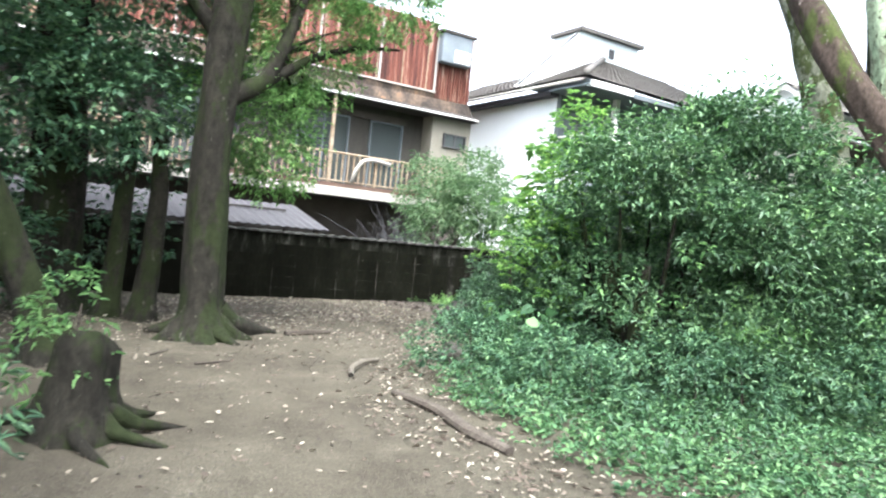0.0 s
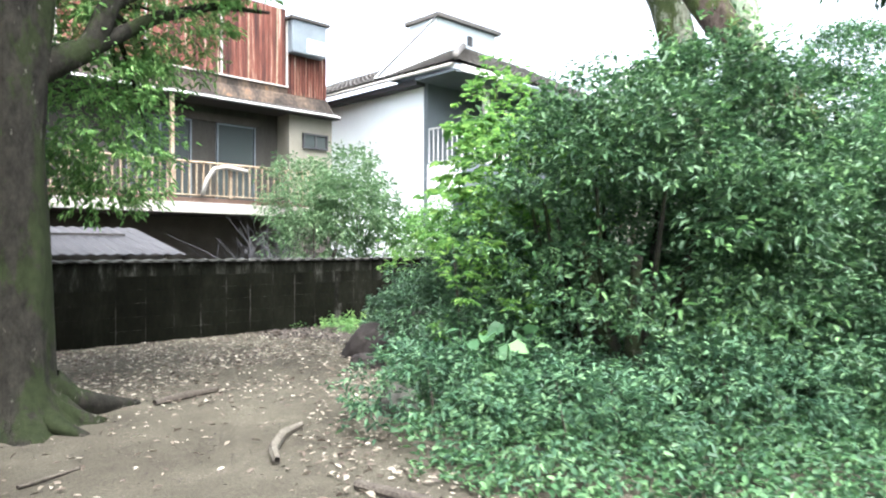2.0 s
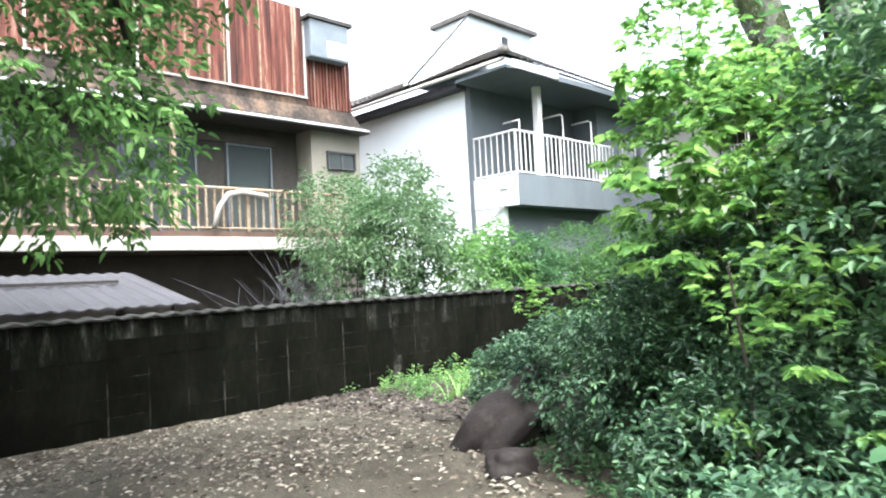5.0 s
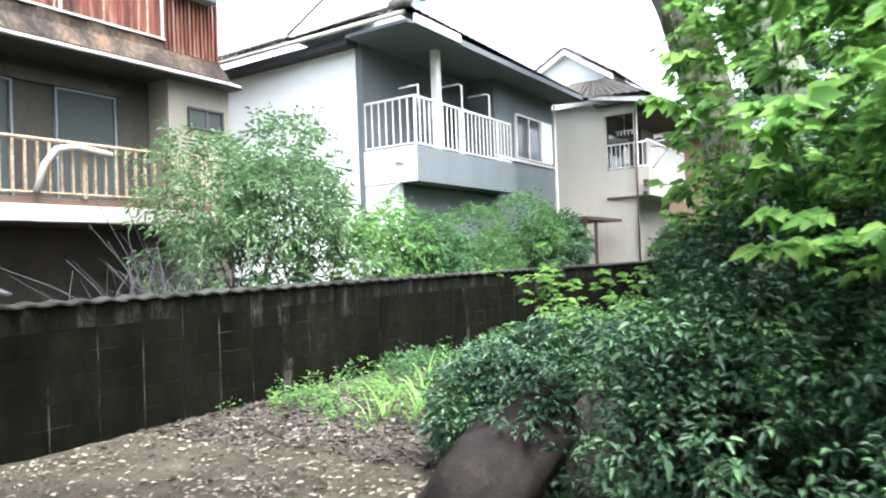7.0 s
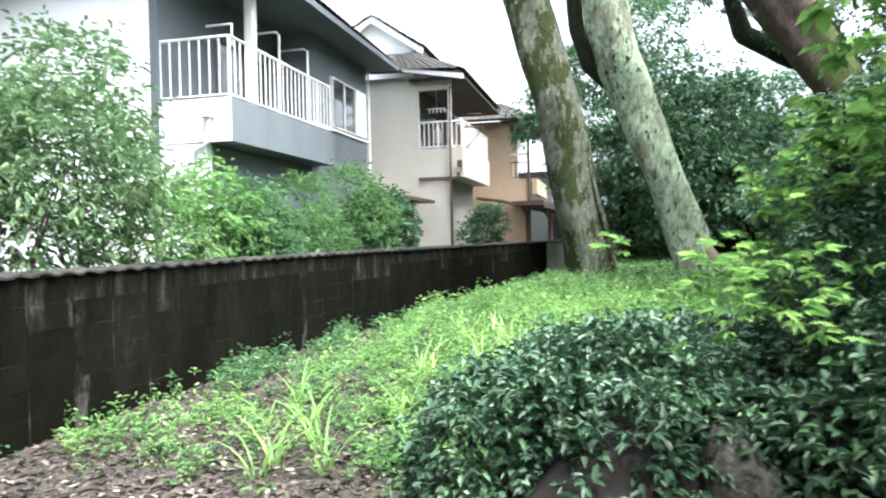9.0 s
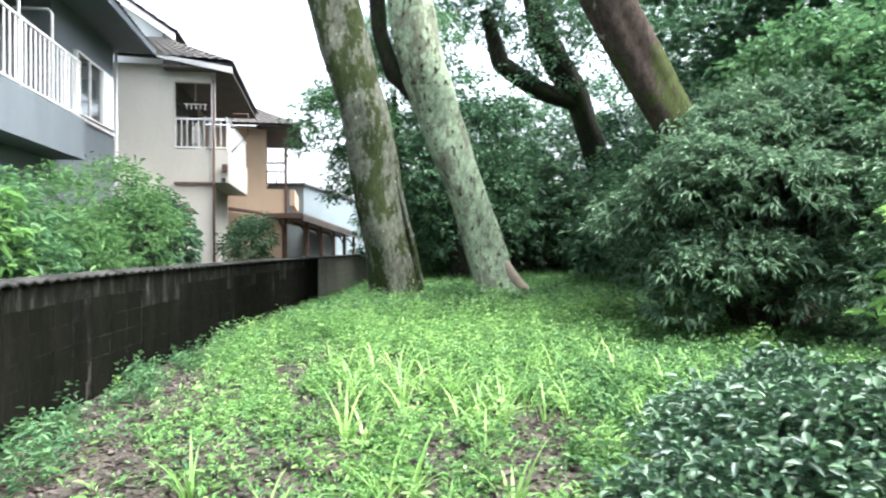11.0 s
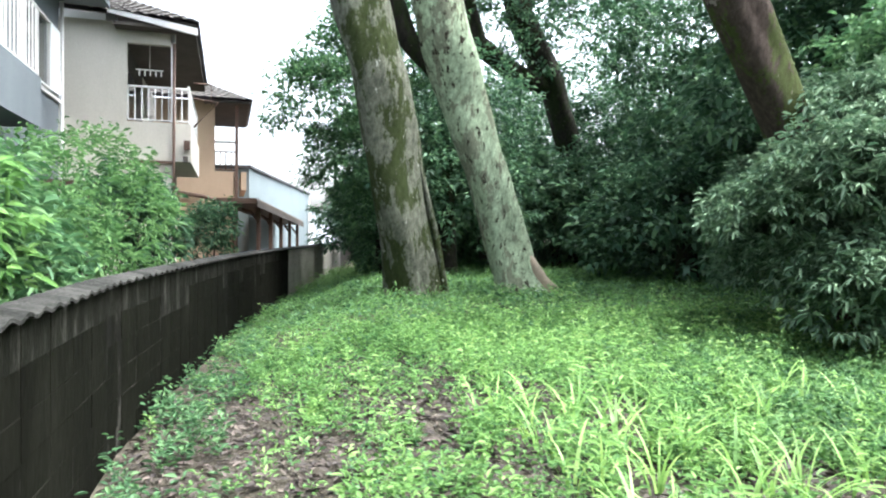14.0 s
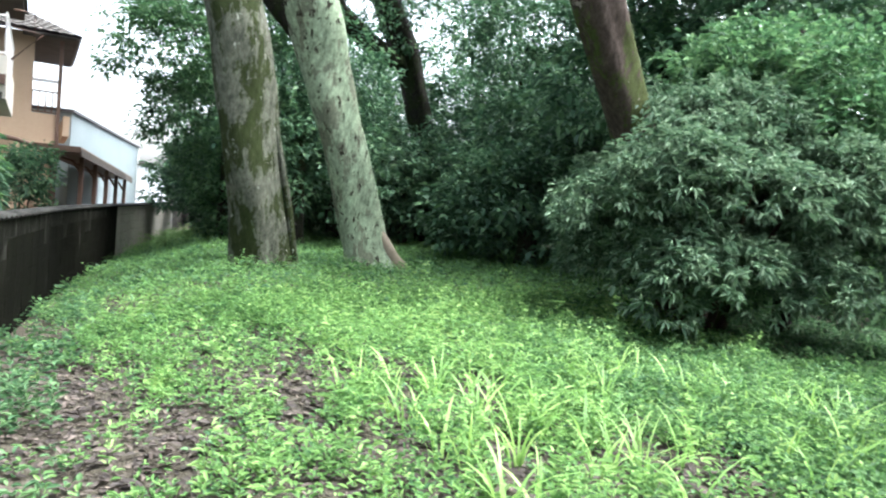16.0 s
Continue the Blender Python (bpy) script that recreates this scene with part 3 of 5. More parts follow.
bx(b, 13.92, 17.66, 15.07, 16.2, 2.95, 3.1)
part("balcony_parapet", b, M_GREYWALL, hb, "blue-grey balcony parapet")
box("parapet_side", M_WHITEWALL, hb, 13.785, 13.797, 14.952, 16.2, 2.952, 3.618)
railing(hb, "balcony_railing", 13.85, 15.0, 17.72, 15.0, 3.62, 4.56, 0.16, M_WHITE, 0.0095, 0.022, 10)
railing(hb, "balcony_railing", 13.85, 15.0, 13.85, 16.2, 3.62, 4.56, 0.16, M_WHITE, 0.0095, 0.022)
box("pillar", M_WHITE, hb, 15.05, 15.21, 15.26, 15.42, 3.1, 5.88, bevel=0.01)
for px in (15.9, 17.1):
    pipe(hb, [(px, 15.2, 3.6), (px, 15.2, 5.15), (px - 0.03, 15.25, 5.2), (px - 0.02, 15.75, 5.2)], 0.022, M_WHITE, "laundry_bracket")
pipe(hb, [(14.2, 15.15, 4.5), (14.2, 15.15, 4.85), (14.2, 15.6, 4.85)], 0.02, M_WHITE, "laundry_bracket")
window(hb, 18.86, 20.25, 15.44, 3.97, 5.03, 2, M_WHITE)
box("shutter_box", M_WHITEWALL, hb, 20.3, 20.95, 15.38, 15.455, 3.95, 5.06)
box("sill_band", M_WHITE, hb, 17.82, 21.2, 15.42, 15.456, 3.86, 3.92)
window(hb, 15.5, 17.2, 16.19, 3.2, 5.0, 2, M_GREYWALL)
pipe(hb, [(13.72, 15.3, 3.35), (13.72, 15.3, 2.95), (13.78, 15.6, 2.82), (13.78, 15.62, 0.2)], 0.035, M_WHITE)
box("pipe_hopper", M_WHITE, hb, 13.62, 13.779, 15.22, 15.38, 3.3, 3.46, bevel=0.012)
pipe(hb, [(21.25, 15.42, 5.7), (21.25, 15.42, 0.1)], 0.035, M_WHITE)
pipe(hb, [(13.3, 14.75, 5.93), (13.3, 23.5, 5.93)], 0.045, M_SLAB, "gutter")
tile_slope("roof_west", hb, (13.3, 14.7, 6.0), (13.3, 23.6, 6.0), (16.2, 23.6, 7.4), (16.2, 17.2, 7.4), M_TILE, 0.24, 0.022)
tile_slope("roof_south", hb, (13.3, 14.7, 6.0), (21.6, 14.7, 5.85), (18.8, 17.2, 7.3), (16.2, 17.2, 7.4), M_TILE, 0.24, 0.022)
# Grey strip added for the band of shade below the west gutter.
box("west_eave_shade_strip", M_SHED, hb, 13.48, 13.796, 16.3, 23.4, 5.7, 5.84)
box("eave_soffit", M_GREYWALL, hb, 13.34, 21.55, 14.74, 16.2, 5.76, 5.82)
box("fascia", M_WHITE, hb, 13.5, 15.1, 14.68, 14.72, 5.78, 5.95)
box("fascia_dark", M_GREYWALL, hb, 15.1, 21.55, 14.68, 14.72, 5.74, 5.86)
pipe(hb, [(13.2, 14.6, 6.05), (13.8, 15.2, 6.32), (16.2, 17.2, 7.46)], 0.09, M_TILE, "hip_ridge")
box("attic", M_PALEBLUE, hb, 15.7, 18.3, 17.8, 19.1, 6.2, 8.34)
box("attic_roof", M_TILE, hb, 15.6, 18.45, 17.65, 19.2, 8.344, 8.46)
box("attic_vent", M_SHED, hb, 17.0, 17.2, 17.76, 17.8, 7.75, 8.05)
v = [(13.42, 17.82, 6.15), (15.7, 17.82, 8.36), (15.7, 17.82, 6.15), (13.42, 18.0, 6.15), (15.7, 18.0, 8.36), (15.7, 18.0, 6.15)]
hang(new("gable_wall", mesh_of("gable_wall", v, [(0, 2, 1), (3, 4, 5), (0, 1, 4, 3)], M_WHITEWALL)), hb)
pipe(hb, [(13.4, 17.8, 6.17), (15.7, 17.8, 8.4)], 0.025, M_SHED, "gable_coping")

# the cream house
hc = thing("house", "cream stucco two-storey house with recessed balcony", "house", 0.65, 0.17, 0, 0, "houses along the wall")
box("west_wall", M_CREAM, hc, 22.3, 22.45, 14.4, 16.4, 0, 5.75)
box("west_wall", M_CREAM, hc, 22.3, 22.45, 13.5, 14.4, 0, 3.78)
box("west_lintel", M_CREAM, hc, 22.3, 22.45, 13.5, 14.4, 5.36, 5.75)
box("main_block", M_CREAM, hc, 22.455, 28, 14.6, 20, 0, 5.75)
box("lower_front", M_CREAM, hc, 22.455, 26.4, 13.7, 14.6, 0, 3.0)
box("corner_post", M_WHITE, hc, 22.3, 22.39, 13.46, 13.55, 3.8, 5.6)
b = bmesh.new()
bx(b, 22.3, 26.6, 13.15, 13.25, 3.0, 3.78)
bx(b, 22.3, 22.42, 13.25, 13.495, 3.0, 3.78)
bx(b, 22.46, 26.6, 13.25, 14.6, 3.0, 3.14)
part("balcony_parapet", b, M_CREAM, hc)
railing(hc, "balcony_railing", 22.36, 13.2, 26.5, 13.2, 3.78, 4.55, 0.15, M_WHITE, 0.012, 0.026)
railing(hc, "balcony_railing", 22.36, 13.2, 22.36, 14.38, 3.78, 4.5, 0.13, M_WHITE, 0.012, 0.024)
box("ledge", M_BROWN, hc, 22.24, 22.3, 13.5, 14.4, 2.94, 3.0)
pipe(hc, [(22.24, 13.48, 5.4), (22.24, 13.48, 0.2)], 0.03, M_BROWN)
pipe(hc, [(22.5, 13.12, 4.35), (22.5, 12.6, 4.3), (22.5, 13.1, 3.75)], 0.02, M_BROWN, "wall_bracket")
pipe(hc, [(22.9, 13.12, 4.75), (22.9, 12.75, 4.75), (22.9, 12.75, 4.3)], 0.018, M_BROWN, "wall_bracket")
box("pipe_head", M_BROWN, hc, 22.14, 22.28, 13.16, 13.28, 3.24, 3.42)
box("laundry_rack", M_WHITE, hc, 22.9, 22.94, 13.75, 14.3, 4.95, 4.97)
tile_slope("roof_west", hc, (21.8, 13.0, 5.75), (21.8, 17.2, 5.9), (24.6, 16.2, 7.0), (24.6, 15.2, 7.0), M_TILE)
tile_slope("roof_south", hc, (21.8, 13.0, 5.75), (28.4, 13.0, 5.75), (27.0, 15.2, 7.0), (24.6, 15.2, 7.0), M_TILE)
g = [(21.83, 14.7, 5.8), (21.83, 13.0, 5.5), (21.83, 13.0, 5.64), (21.83, 14.7, 5.88)]
g += [(21.9, y, z) for x, y, z in g]
hang(new("gable_board", mesh_of("gable_board", g, [(0, 1, 2, 3), (7, 6, 5, 4), (0, 4, 5, 1), (1, 5, 6, 2), (2, 6, 7, 3), (3, 7, 4, 0)], M_WHITE)), hc)
# Dark sheet added over the cream back wall as the recess's shade.
box("recess_shade_sheet", M_SHADE, hc, 22.46, 26.3, 14.54, 14.597, 3.15, 5.59)
box("recess_door", M_GLASS, hc, 22.9, 24.6, 14.5, 14.537, 3.15, 5.0)
for k in range(5):
    box("laundry_peg", M_WHITE, hc, 22.88, 22.96, 13.78 + 0.11 * k, 13.8 + 0.11 * k, 4.84, 4.948)
pipe(hc, [(22.92, 14.02, 4.95), (22.92, 14.02, 5.59)], 0.008, M_WHITE, "rack_hook")
part("hung_cloth", tube(bmesh.new(), [(22.92, 14.0, 4.5), (22.92, 14.0, 4.35), (22.93, 14.01, 4.0), (22.92, 14.0, 3.8)], [0.03, 0.09, 0.11, 0.1], 10), M_SLAB, hc, "pale hanging garment")
box("gutter_head", M_SHADE, hc, 22.16, 22.28, 13.2, 13.3, 2.98, 3.1)
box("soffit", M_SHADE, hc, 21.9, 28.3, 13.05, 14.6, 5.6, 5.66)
box("attic", M_WHITEWALL, hc, 24.6, 27.4, 15.15, 17.5, 6.2, 7.25)
v = [(24.58, 15.0, 7.2), (24.58, 17.75, 7.3), (24.58, 16.42, 8.1), (27.4, 15.0, 7.2), (27.4, 17.75, 7.3), (27.4, 16.42, 8.1)]
hang(new("attic_gable", mesh_of("attic_gable", v, [(0, 2, 1), (3, 4, 5), (0, 1, 4, 3)], M_WHITEWALL)), hc)
tile_slope("attic_roof", hc, (24.25, 14.75, 7.12), (27.6, 14.75, 7.12), (27.6, 16.42, 8.2), (24.25, 16.42, 8.2), M_TILE)
tile_slope("attic_roof", hc, (24.25, 18.0, 7.35), (27.6, 18.0, 7.35), (27.6, 16.42, 8.2), (24.25, 16.42, 8.2), M_TILE)
for ya, za in ((14.78, 7.07), (17.98, 7.3)):
    tip, eave_end = Vector((24.27, 16.42, 8.15)), Vector((24.27, ya, za))
    b = bmesh.new()
    q = [tip, eave_end, eave_end - Vector((0, 0, 0.2)), tip - Vector((0, 0, 0.2))]
    near_side = [b.verts.new(p) for p in q]
    far_side = [b.verts.new(p + Vector((0.05, 0, 0))) for p in q]
    b.faces.new(near_side)
    b.faces.new(far_side[::-1])
    for k in range(4):
        b.faces.new((near_side[k], near_side[(k + 1) % 4], far_side[(k + 1) % 4], far_side[k]))
    bmesh.ops.recalc_face_normals(b, faces=b.faces)
    part("barge_board", b, M_WHITE, hc, "white barge board")
hc.scale = (1, 1, 1.027)
porch = thing("carport", "small brown metal carport beside a cream house", "carport")
box("roof", M_BROWN, porch, 19.9, 22.6, 14.05, 15.4, 2.34, 2.42)
for x in (19.95, 20.7):
    box("post", M_BROWN, porch, x, x + 0.07, 14.1, 14.17, 0, 2.34)

# the ochre house and what follows it
hd = thing("house", "ochre stucco two-storey house with corner balcony", "house", 0.85, 0.06, 0, 0, "houses along the wall")
box("west_wall", M_ORANGE, hd, 29.0, 29.15, 12.9, 15.2, 0, 5.5)
box("west_wall", M_ORANGE, hd, 29.0, 29.15, 12.2, 12.9, 0, 3.4)
box("main_block", M_ORANGE, hd, 29.16, 33.5, 13.2, 17, 0, 5.5)
box("balcony_parapet", M_ORANGE, hd, 29.0, 33.0, 11.95, 12.12, 2.85, 3.4)
box("corner_post", M_BROWN, hd, 28.95, 29.05, 12.2, 12.3, 0, 5.4)
railing(hd, "balcony_railing", 29.05, 12.9, 29.05, 12.25, 3.4, 4.0, 0.14, M_BROWN, 0.016, 0.024)
box("balcony_beam", M_WHITE, hd, 29.02, 29.1, 12.25, 12.9, 4.25, 4.33)
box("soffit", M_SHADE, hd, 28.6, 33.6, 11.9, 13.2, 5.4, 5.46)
tile_slope("roof_west", hd, (28.5, 11.8, 5.5), (28.5, 15.6, 5.5), (31, 14.2, 6.5), (31, 13.6, 6.5), M_TILE)
tile_slope("roof_south", hd, (28.5, 11.8, 5.5), (34, 11.8, 5.5), (32.5, 13.6, 6.5), (31, 13.6, 6.5), M_TILE)
pipe(hd, [(28.9, 14.2, 2.75), (28.9, 13.2, 2.62), (28.9, 12.5, 2.42), (28.9, 12.32, 2.1), (28.9, 12.3, 0.2)], 0.06, M_BROWN)
hd.scale = (1, 1, 1.03)
# the lane end: a lean-to roof and a long pale building, both running beside the wall
LANE = Vector((13.0, -3.2, 0)).normalized()
SIDE = Vector((-LANE.y, LANE.x, 0))


def lane(s, off, z):
    return Vector((24, 11.2, 0)) + LANE * s + SIDE * off + Vector((0, 0, z))


def lane_box(name, mat, parent, s0, s1, o0, o1, z0, z1, label="", drop=0.0):
    """A box beside the wall: s along it, o away from it; its far end may lie lower."""
    bm = bmesh.new()
    c = [bm.verts.new(lane(s, o, z - (drop if s == s1 else 0))) for s in (s0, s1) for o in (o0, o1) for z in (z0, z1)]
    for q in ((0, 1, 3, 2), (4, 6, 7, 5), (0, 4, 5, 1), (2, 3, 7, 6), (0, 2, 6, 4), (1, 5, 7, 3)):
        bm.faces.new([c[k] for k in q])
    bmesh.ops.recalc_face_normals(bm, faces=bm.faces)
    return part(name, bm, mat, parent, label)


lean = thing("lean_to", "long low brown lean-to roof on posts", "lean-to")
lane_box("roof", M_BROWN, lean, 4.9, 15.0, 1.75, 2.95, 2.5, 2.66, "", 0.5)
lane_box("fascia", M_SHADE, lean, 4.9, 15.0, 1.72, 1.747, 2.4, 2.6, "", 0.5)
for k in range(5):
    s = 6.2 + 2.1 * k
    z = 2.5 - 0.5 * (s - 4.9) / 10.1
    lane_box("post", M_BROWN, lean, s, s + 0.12, 1.9, 2.02, 0, z - 0.02)
    part("brace", tube(bmesh.new(), [lane(s + 0.06, 1.96, z - 0.5), lane(s + 0.06, 2.2, z - 0.14), lane(s + 0.06, 2.5, z - 0.06)], [0.04] * 3, 6), M_BROWN, lean)
he = thing("house", "long pale blue-white flat-walled building", "house", 0, 0, 0, 0, "houses along the wall")
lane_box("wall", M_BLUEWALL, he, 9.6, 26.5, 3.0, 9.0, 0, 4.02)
lane_box("roof_edge", M_SHED, he, 9.5, 26.6, 2.92, 9.1, 4.024, 4.12)
lane_box("downpipe", M_WHITE, he, 25.9, 26.0, 2.9, 2.98, 0, 4.0)
lane_box("door", M_GREYWALL, he, 17.0, 17.9, 2.97, 2.997, 0, 2.0)
# White house added to hide the grey horizon where the sky should be bright.
hf = thing("house", "added white house standing in for bright low sky", "house", 0, 0, 0, 0, "houses along the wall")
lane_box("wall", M_WHITEWALL, hf, 34, 42, -3.0, 6.5, 0, 3.4)
lane_box("roof", M_TILE, hf, 33.7, 42.3, -3.4, 6.9, 3.404, 3.6)
lane_box("window_frame", M_WHITE, hf, 33.95, 33.997, 0.5, 2.0, 1.2, 2.4)
lane_box("pane", M_GLASS, hf, 33.93, 33.947, 0.6, 1.9, 1.3, 2.3)


# ---- trees ----
def gz(x, y):
    return float(ground_z(x, y))


def trunk_mesh(pts, radii, seed, sides=14, flare=0.0, ridges=0.07):
    """A tapering trunk through pts, with ridges, lumps and root flare at its foot."""
    rng = np.random.default_rng(seed)
    pts = np.array(pts, float)
    t = np.linspace(0, 1, len(pts))
    n = max(12, int(np.linalg.norm(np.diff(pts, axis=0), axis=1).sum() / 0.12))
    tt = np.linspace(0, 1, n)
    P = np.stack([np.interp(tt, t, pts[:, k]) for k in range(3)], 1)
    R = np.interp(tt, t, radii)
    ph = rng.uniform(0, 6.28, 4)
    bm = bmesh.new()
    rings = []
    for i in range(n):
        d = Vector(P[min(i + 1, n - 1)] - P[max(i - 1, 0)])
        q = Vector((0, 0, 1)).rotation_difference(d)
        h = P[i][2] - P[0][2]
        ring = []
        for k in range(sides * 2):
            a = math.pi * k / sides
            r = R[i] * (1 + ridges * math.sin(3 * a + ph[0] + h * 0.4) + ridges * 0.6 * math.sin(5 * a + ph[1] - h * 0.9) + 0.05 * math.sin(h * 2.7 + ph[2] + 2 * a))
            r += flare * max(0, 1 - h / 0.55) ** 2 * (0.45 + 0.55 * max(0, math.sin(5 * a + ph[3])))
            r *= 1 + 0.07 * noise.noise(Vector((2.2 * math.cos(a), 2.2 * math.sin(a), h * 1.6 + seed)))
            ring.append(bm.verts.new(Vector(P[i]) + q @ Vector((r * math.cos(a), r * math.sin(a), 0))))
        rings.append(ring)
    w = sides * 2
    for a, b in zip(rings, rings[1:]):
        for k in range(w):
            bm.faces.new((a[k], a[(k + 1) % w], b[(k + 1) % w], b[k]))
    bm.faces.new(rings[-1])
    return bm


def limb(parent, pts, radii, mat, seed=0, name="limb"):
    return part(name, trunk_mesh(pts, radii, seed, 6, 0, 0.05), mat, parent, smooth=True)


# broad-leaved tree beside the path
ta = thing("tree", "tall mossy-trunked broad-leaved tree with drooping branches", "tree", group="trees of the grove")
part("trunk", trunk_mesh([(2.66, 8.66, 0.02), (2.64, 8.68, 1.0), (2.62, 8.72, 2.2), (2.7, 8.76, 3.6), (2.8, 8.82, 5.5), (2.75, 8.9, 9)], [0.24, 0.215, 0.2, 0.2, 0.18, 0.12], 3, 14, 0.5), M_BARK, ta, "dark bark with green moss", True)
limb(ta, [(2.75, 8.75, 2.75), (3.15, 8.75, 3.0), (3.35, 8.8, 3.5), (3.6, 8.9, 4.2), (4.2, 9.0, 4.9)], [0.12, 0.09, 0.07, 0.05, 0.02], M_BARK, 1)
for k, (dx, dy, dz) in enumerate(((0.5, 0.3, -0.3), (0.7, 0.5, 0.2), (0.3, 0.6, -0.6), (0.9, 0.2, 0.5), (0.2, 0.5, 0.7), (0.6, 0.7, -0.9))):
    limb(ta, [(3.3, 8.8, 3.35), (3.3 + dx * 0.5, 8.85 + dy * 0.5, 3.45 + dz * 0.45), (3.3 + dx, 8.85 + dy, 3.4 + dz)], [0.028, 0.018, 0.006], M_BARK, 40 + k, "twig")
limb(ta, [(3.15, 8.75, 3.0), (3.7, 8.9, 3.4), (4.4, 9.2, 3.75), (5.1, 9.4, 3.9)], [0.07, 0.05, 0.035, 0.015], M_BARK, 2)
limb(ta, [(3.45, 8.85, 3.7), (3.5, 9.2, 4.2), (3.4, 9.6, 5.0)], [0.06, 0.045, 0.02], M_BARK, 3)
limb(ta, [(2.7, 8.8, 3.3), (2.1, 8.9, 4.0), (1.4, 9.2, 4.8)], [0.1, 0.07, 0.03], M_BARK, 4)
crown("crown", ta, [(3.5, 9.4, 2.6, 0.48, 0.5, 0.8), (3.2, 9.6, 3.0, 0.65, 0.7, 1.0), (3.8, 9.5, 3.9, 0.8, 0.8, 0.85), (4.5, 8.9, 4.6, 0.75, 0.75, 0.7), (3.2, 9.6, 5.2, 1.2, 1.1, 0.9), (4.4, 9.2, 5.6, 1.4, 1.2, 0.8), (1.9, 9.6, 5.0, 1.1, 1.1, 0.9)], 5200, 13, 0.058, 0.46, M_LEAF_HANG, 11, 0.2, 0.2, 0.35, low=-1.0)
crown("upper_crown", ta, [(2.7, 8.4, 7.0, 2.8, 2.8, 1.5), (0.6, 6.4, 6.6, 2.0, 1.8, 1.1)], 260, 12, 0.14, 0.42, M_LEAF_MID, 14, 0.3, 0.2, 0.35)

for k, (a, ln, r) in enumerate(((0.0, 0.9, 0.11), (-0.6, 0.55, 0.09), (0.55, 0.55, 0.08), (-1.3, 0.6, 0.08), (2.4, 0.6, 0.08))):
    part("root", trunk_mesh([(2.66 + u * ln * math.cos(a + 0.2 * u), 8.66 + u * ln * math.sin(a + 0.2 * u), gz(2.66 + u * ln, 8.66) + h) for u, h in ((0.15, 0.3), (0.35, 0.13), (0.65, 0.04), (1.0, -0.02))], [r * 1.3, r * 1.1, r * 0.8, r * 0.4], k + 20, 7, 0, 0.1), M_BARK, ta, "", True)

# dark trees on the near side of the path
tb = thing("tree", "large dark tree trunk with deep-shaded foliage", "tree", group="trees of the grove")
part("trunk", trunk_mesh([(1.35, 10.9, 0.0), (1.3, 10.9, 2), (1.2, 10.9, 4), (1.25, 11, 8)], [0.36, 0.31, 0.3, 0.25], 5, 14, 0.4), M_BARK, tb, "dark mossy bark", True)
crown("crown", tb, [(0.4, 10.6, 3.6, 1.3, 1.2, 1.1), (1.9, 10.4, 2.5, 0.8, 0.6, 0.75), (1.2, 10.0, 4.2, 1.6, 1.2, 1.0), (2.2, 11.3, 4.6, 1.4, 1.2, 1.2), (-1.0, 10.4, 3.2, 1.6, 1.4, 1.5), (1.0, 11, 7, 2.8, 2.6, 1.8), (-0.6, 9.0, 4.6, 1.5, 1.3, 1.2), (0.9, 10.0, 2.3, 1.0, 0.7, 0.8), (1.3, 11.6, 1.4, 1.4, 0.5, 1.2), (-0.6, 11.4, 1.2, 1.4, 0.8, 1.4), (2.05, 9.35, 2.45, 0.6, 0.45, 0.7), (1.4, 9.2, 2.6, 0.75, 0.5, 0.8), (0.7, 9.0, 2.4, 0.8, 0.5, 0.9)], 6500, 12, 0.1, 0.48, M_LEAF_FAR, 12, 0.22, 0.25, far=True)
for (x, y, h, r) in ((1.85, 9.95, 1.9, 0.11), (2.2, 9.75, 1.7, 0.12)):
    tc = thing("tree", "slim leaning tree trunk at the path edge", "tree", group="slim trunks")
    part("trunk", trunk_mesh([(x, y, 0.0), (x + 0.08, y, h * 0.6), (x + 0.12, y + 0.1, h), (x + 0.1, y + 0.25, h + 0.7)], [r * 1.15, r, r * 0.9, r * 0.6], int(x * 10), 8, 0.15), M_BARK, tc, "", True)
td = thing("tree", "leaning mossy trunk at the path edge", "tree", group="trees of the grove")
part("trunk", trunk_mesh([(1.25, 7.6, 0.05), (1.0, 7.7, 0.7), (0.72, 7.8, 1.4), (0.3, 7.9, 2.3), (-0.3, 8.0, 3.8), (-0.8, 8.1, 6)], [0.2, 0.15, 0.14, 0.14, 0.13, 0.1], 8, 10, 0.25), M_BARK, td, "", True)
crown("crown", td, [(-0.5, 8.2, 2.6, 1.0, 0.8, 0.9), (0.1, 8.6, 1.5, 0.8, 0.6, 0.7), (-1.0, 7.6, 4.0, 1.6, 1.4, 1.3), (0.6, 9.4, 0.7, 0.7, 0.5, 0.6), (-0.6, 7.2, 0.9, 0.9, 0.8, 0.9)], 1100, 12, 0.1, 0.45, M_LEAF_FAR, 13, 0.2, 0.3)
# mossy stump with roots
st = thing("tree_stump", "dark broken tree stump with spreading roots", "tree stump", 1.28, 5.5, gz(1.28, 5.5))
part("stump", trunk_mesh([(0, 0, -0.03), (0, 0.01, 0.25), (0.02, 0, 0.52), (0.03, 0.02, 0.56)], [0.22, 0.185, 0.175, 0.13], 4, 10, 0.14, 0.16), M_BARK, st, "", True)
for k, a in enumerate((-0.3, 0.35, -1.0, -1.7, 2.4)):
    part("root", trunk_mesh([(0.1 * math.cos(a), 0.1 * math.sin(a), 0.16), (0.32 * math.cos(a), 0.32 * math.sin(a), 0.06), (0.62 * math.cos(a + 0.3), 0.62 * math.sin(a + 0.3), -0.02)], [0.07, 0.04, 0.012], k, 6), M_BARK, st, "", True)
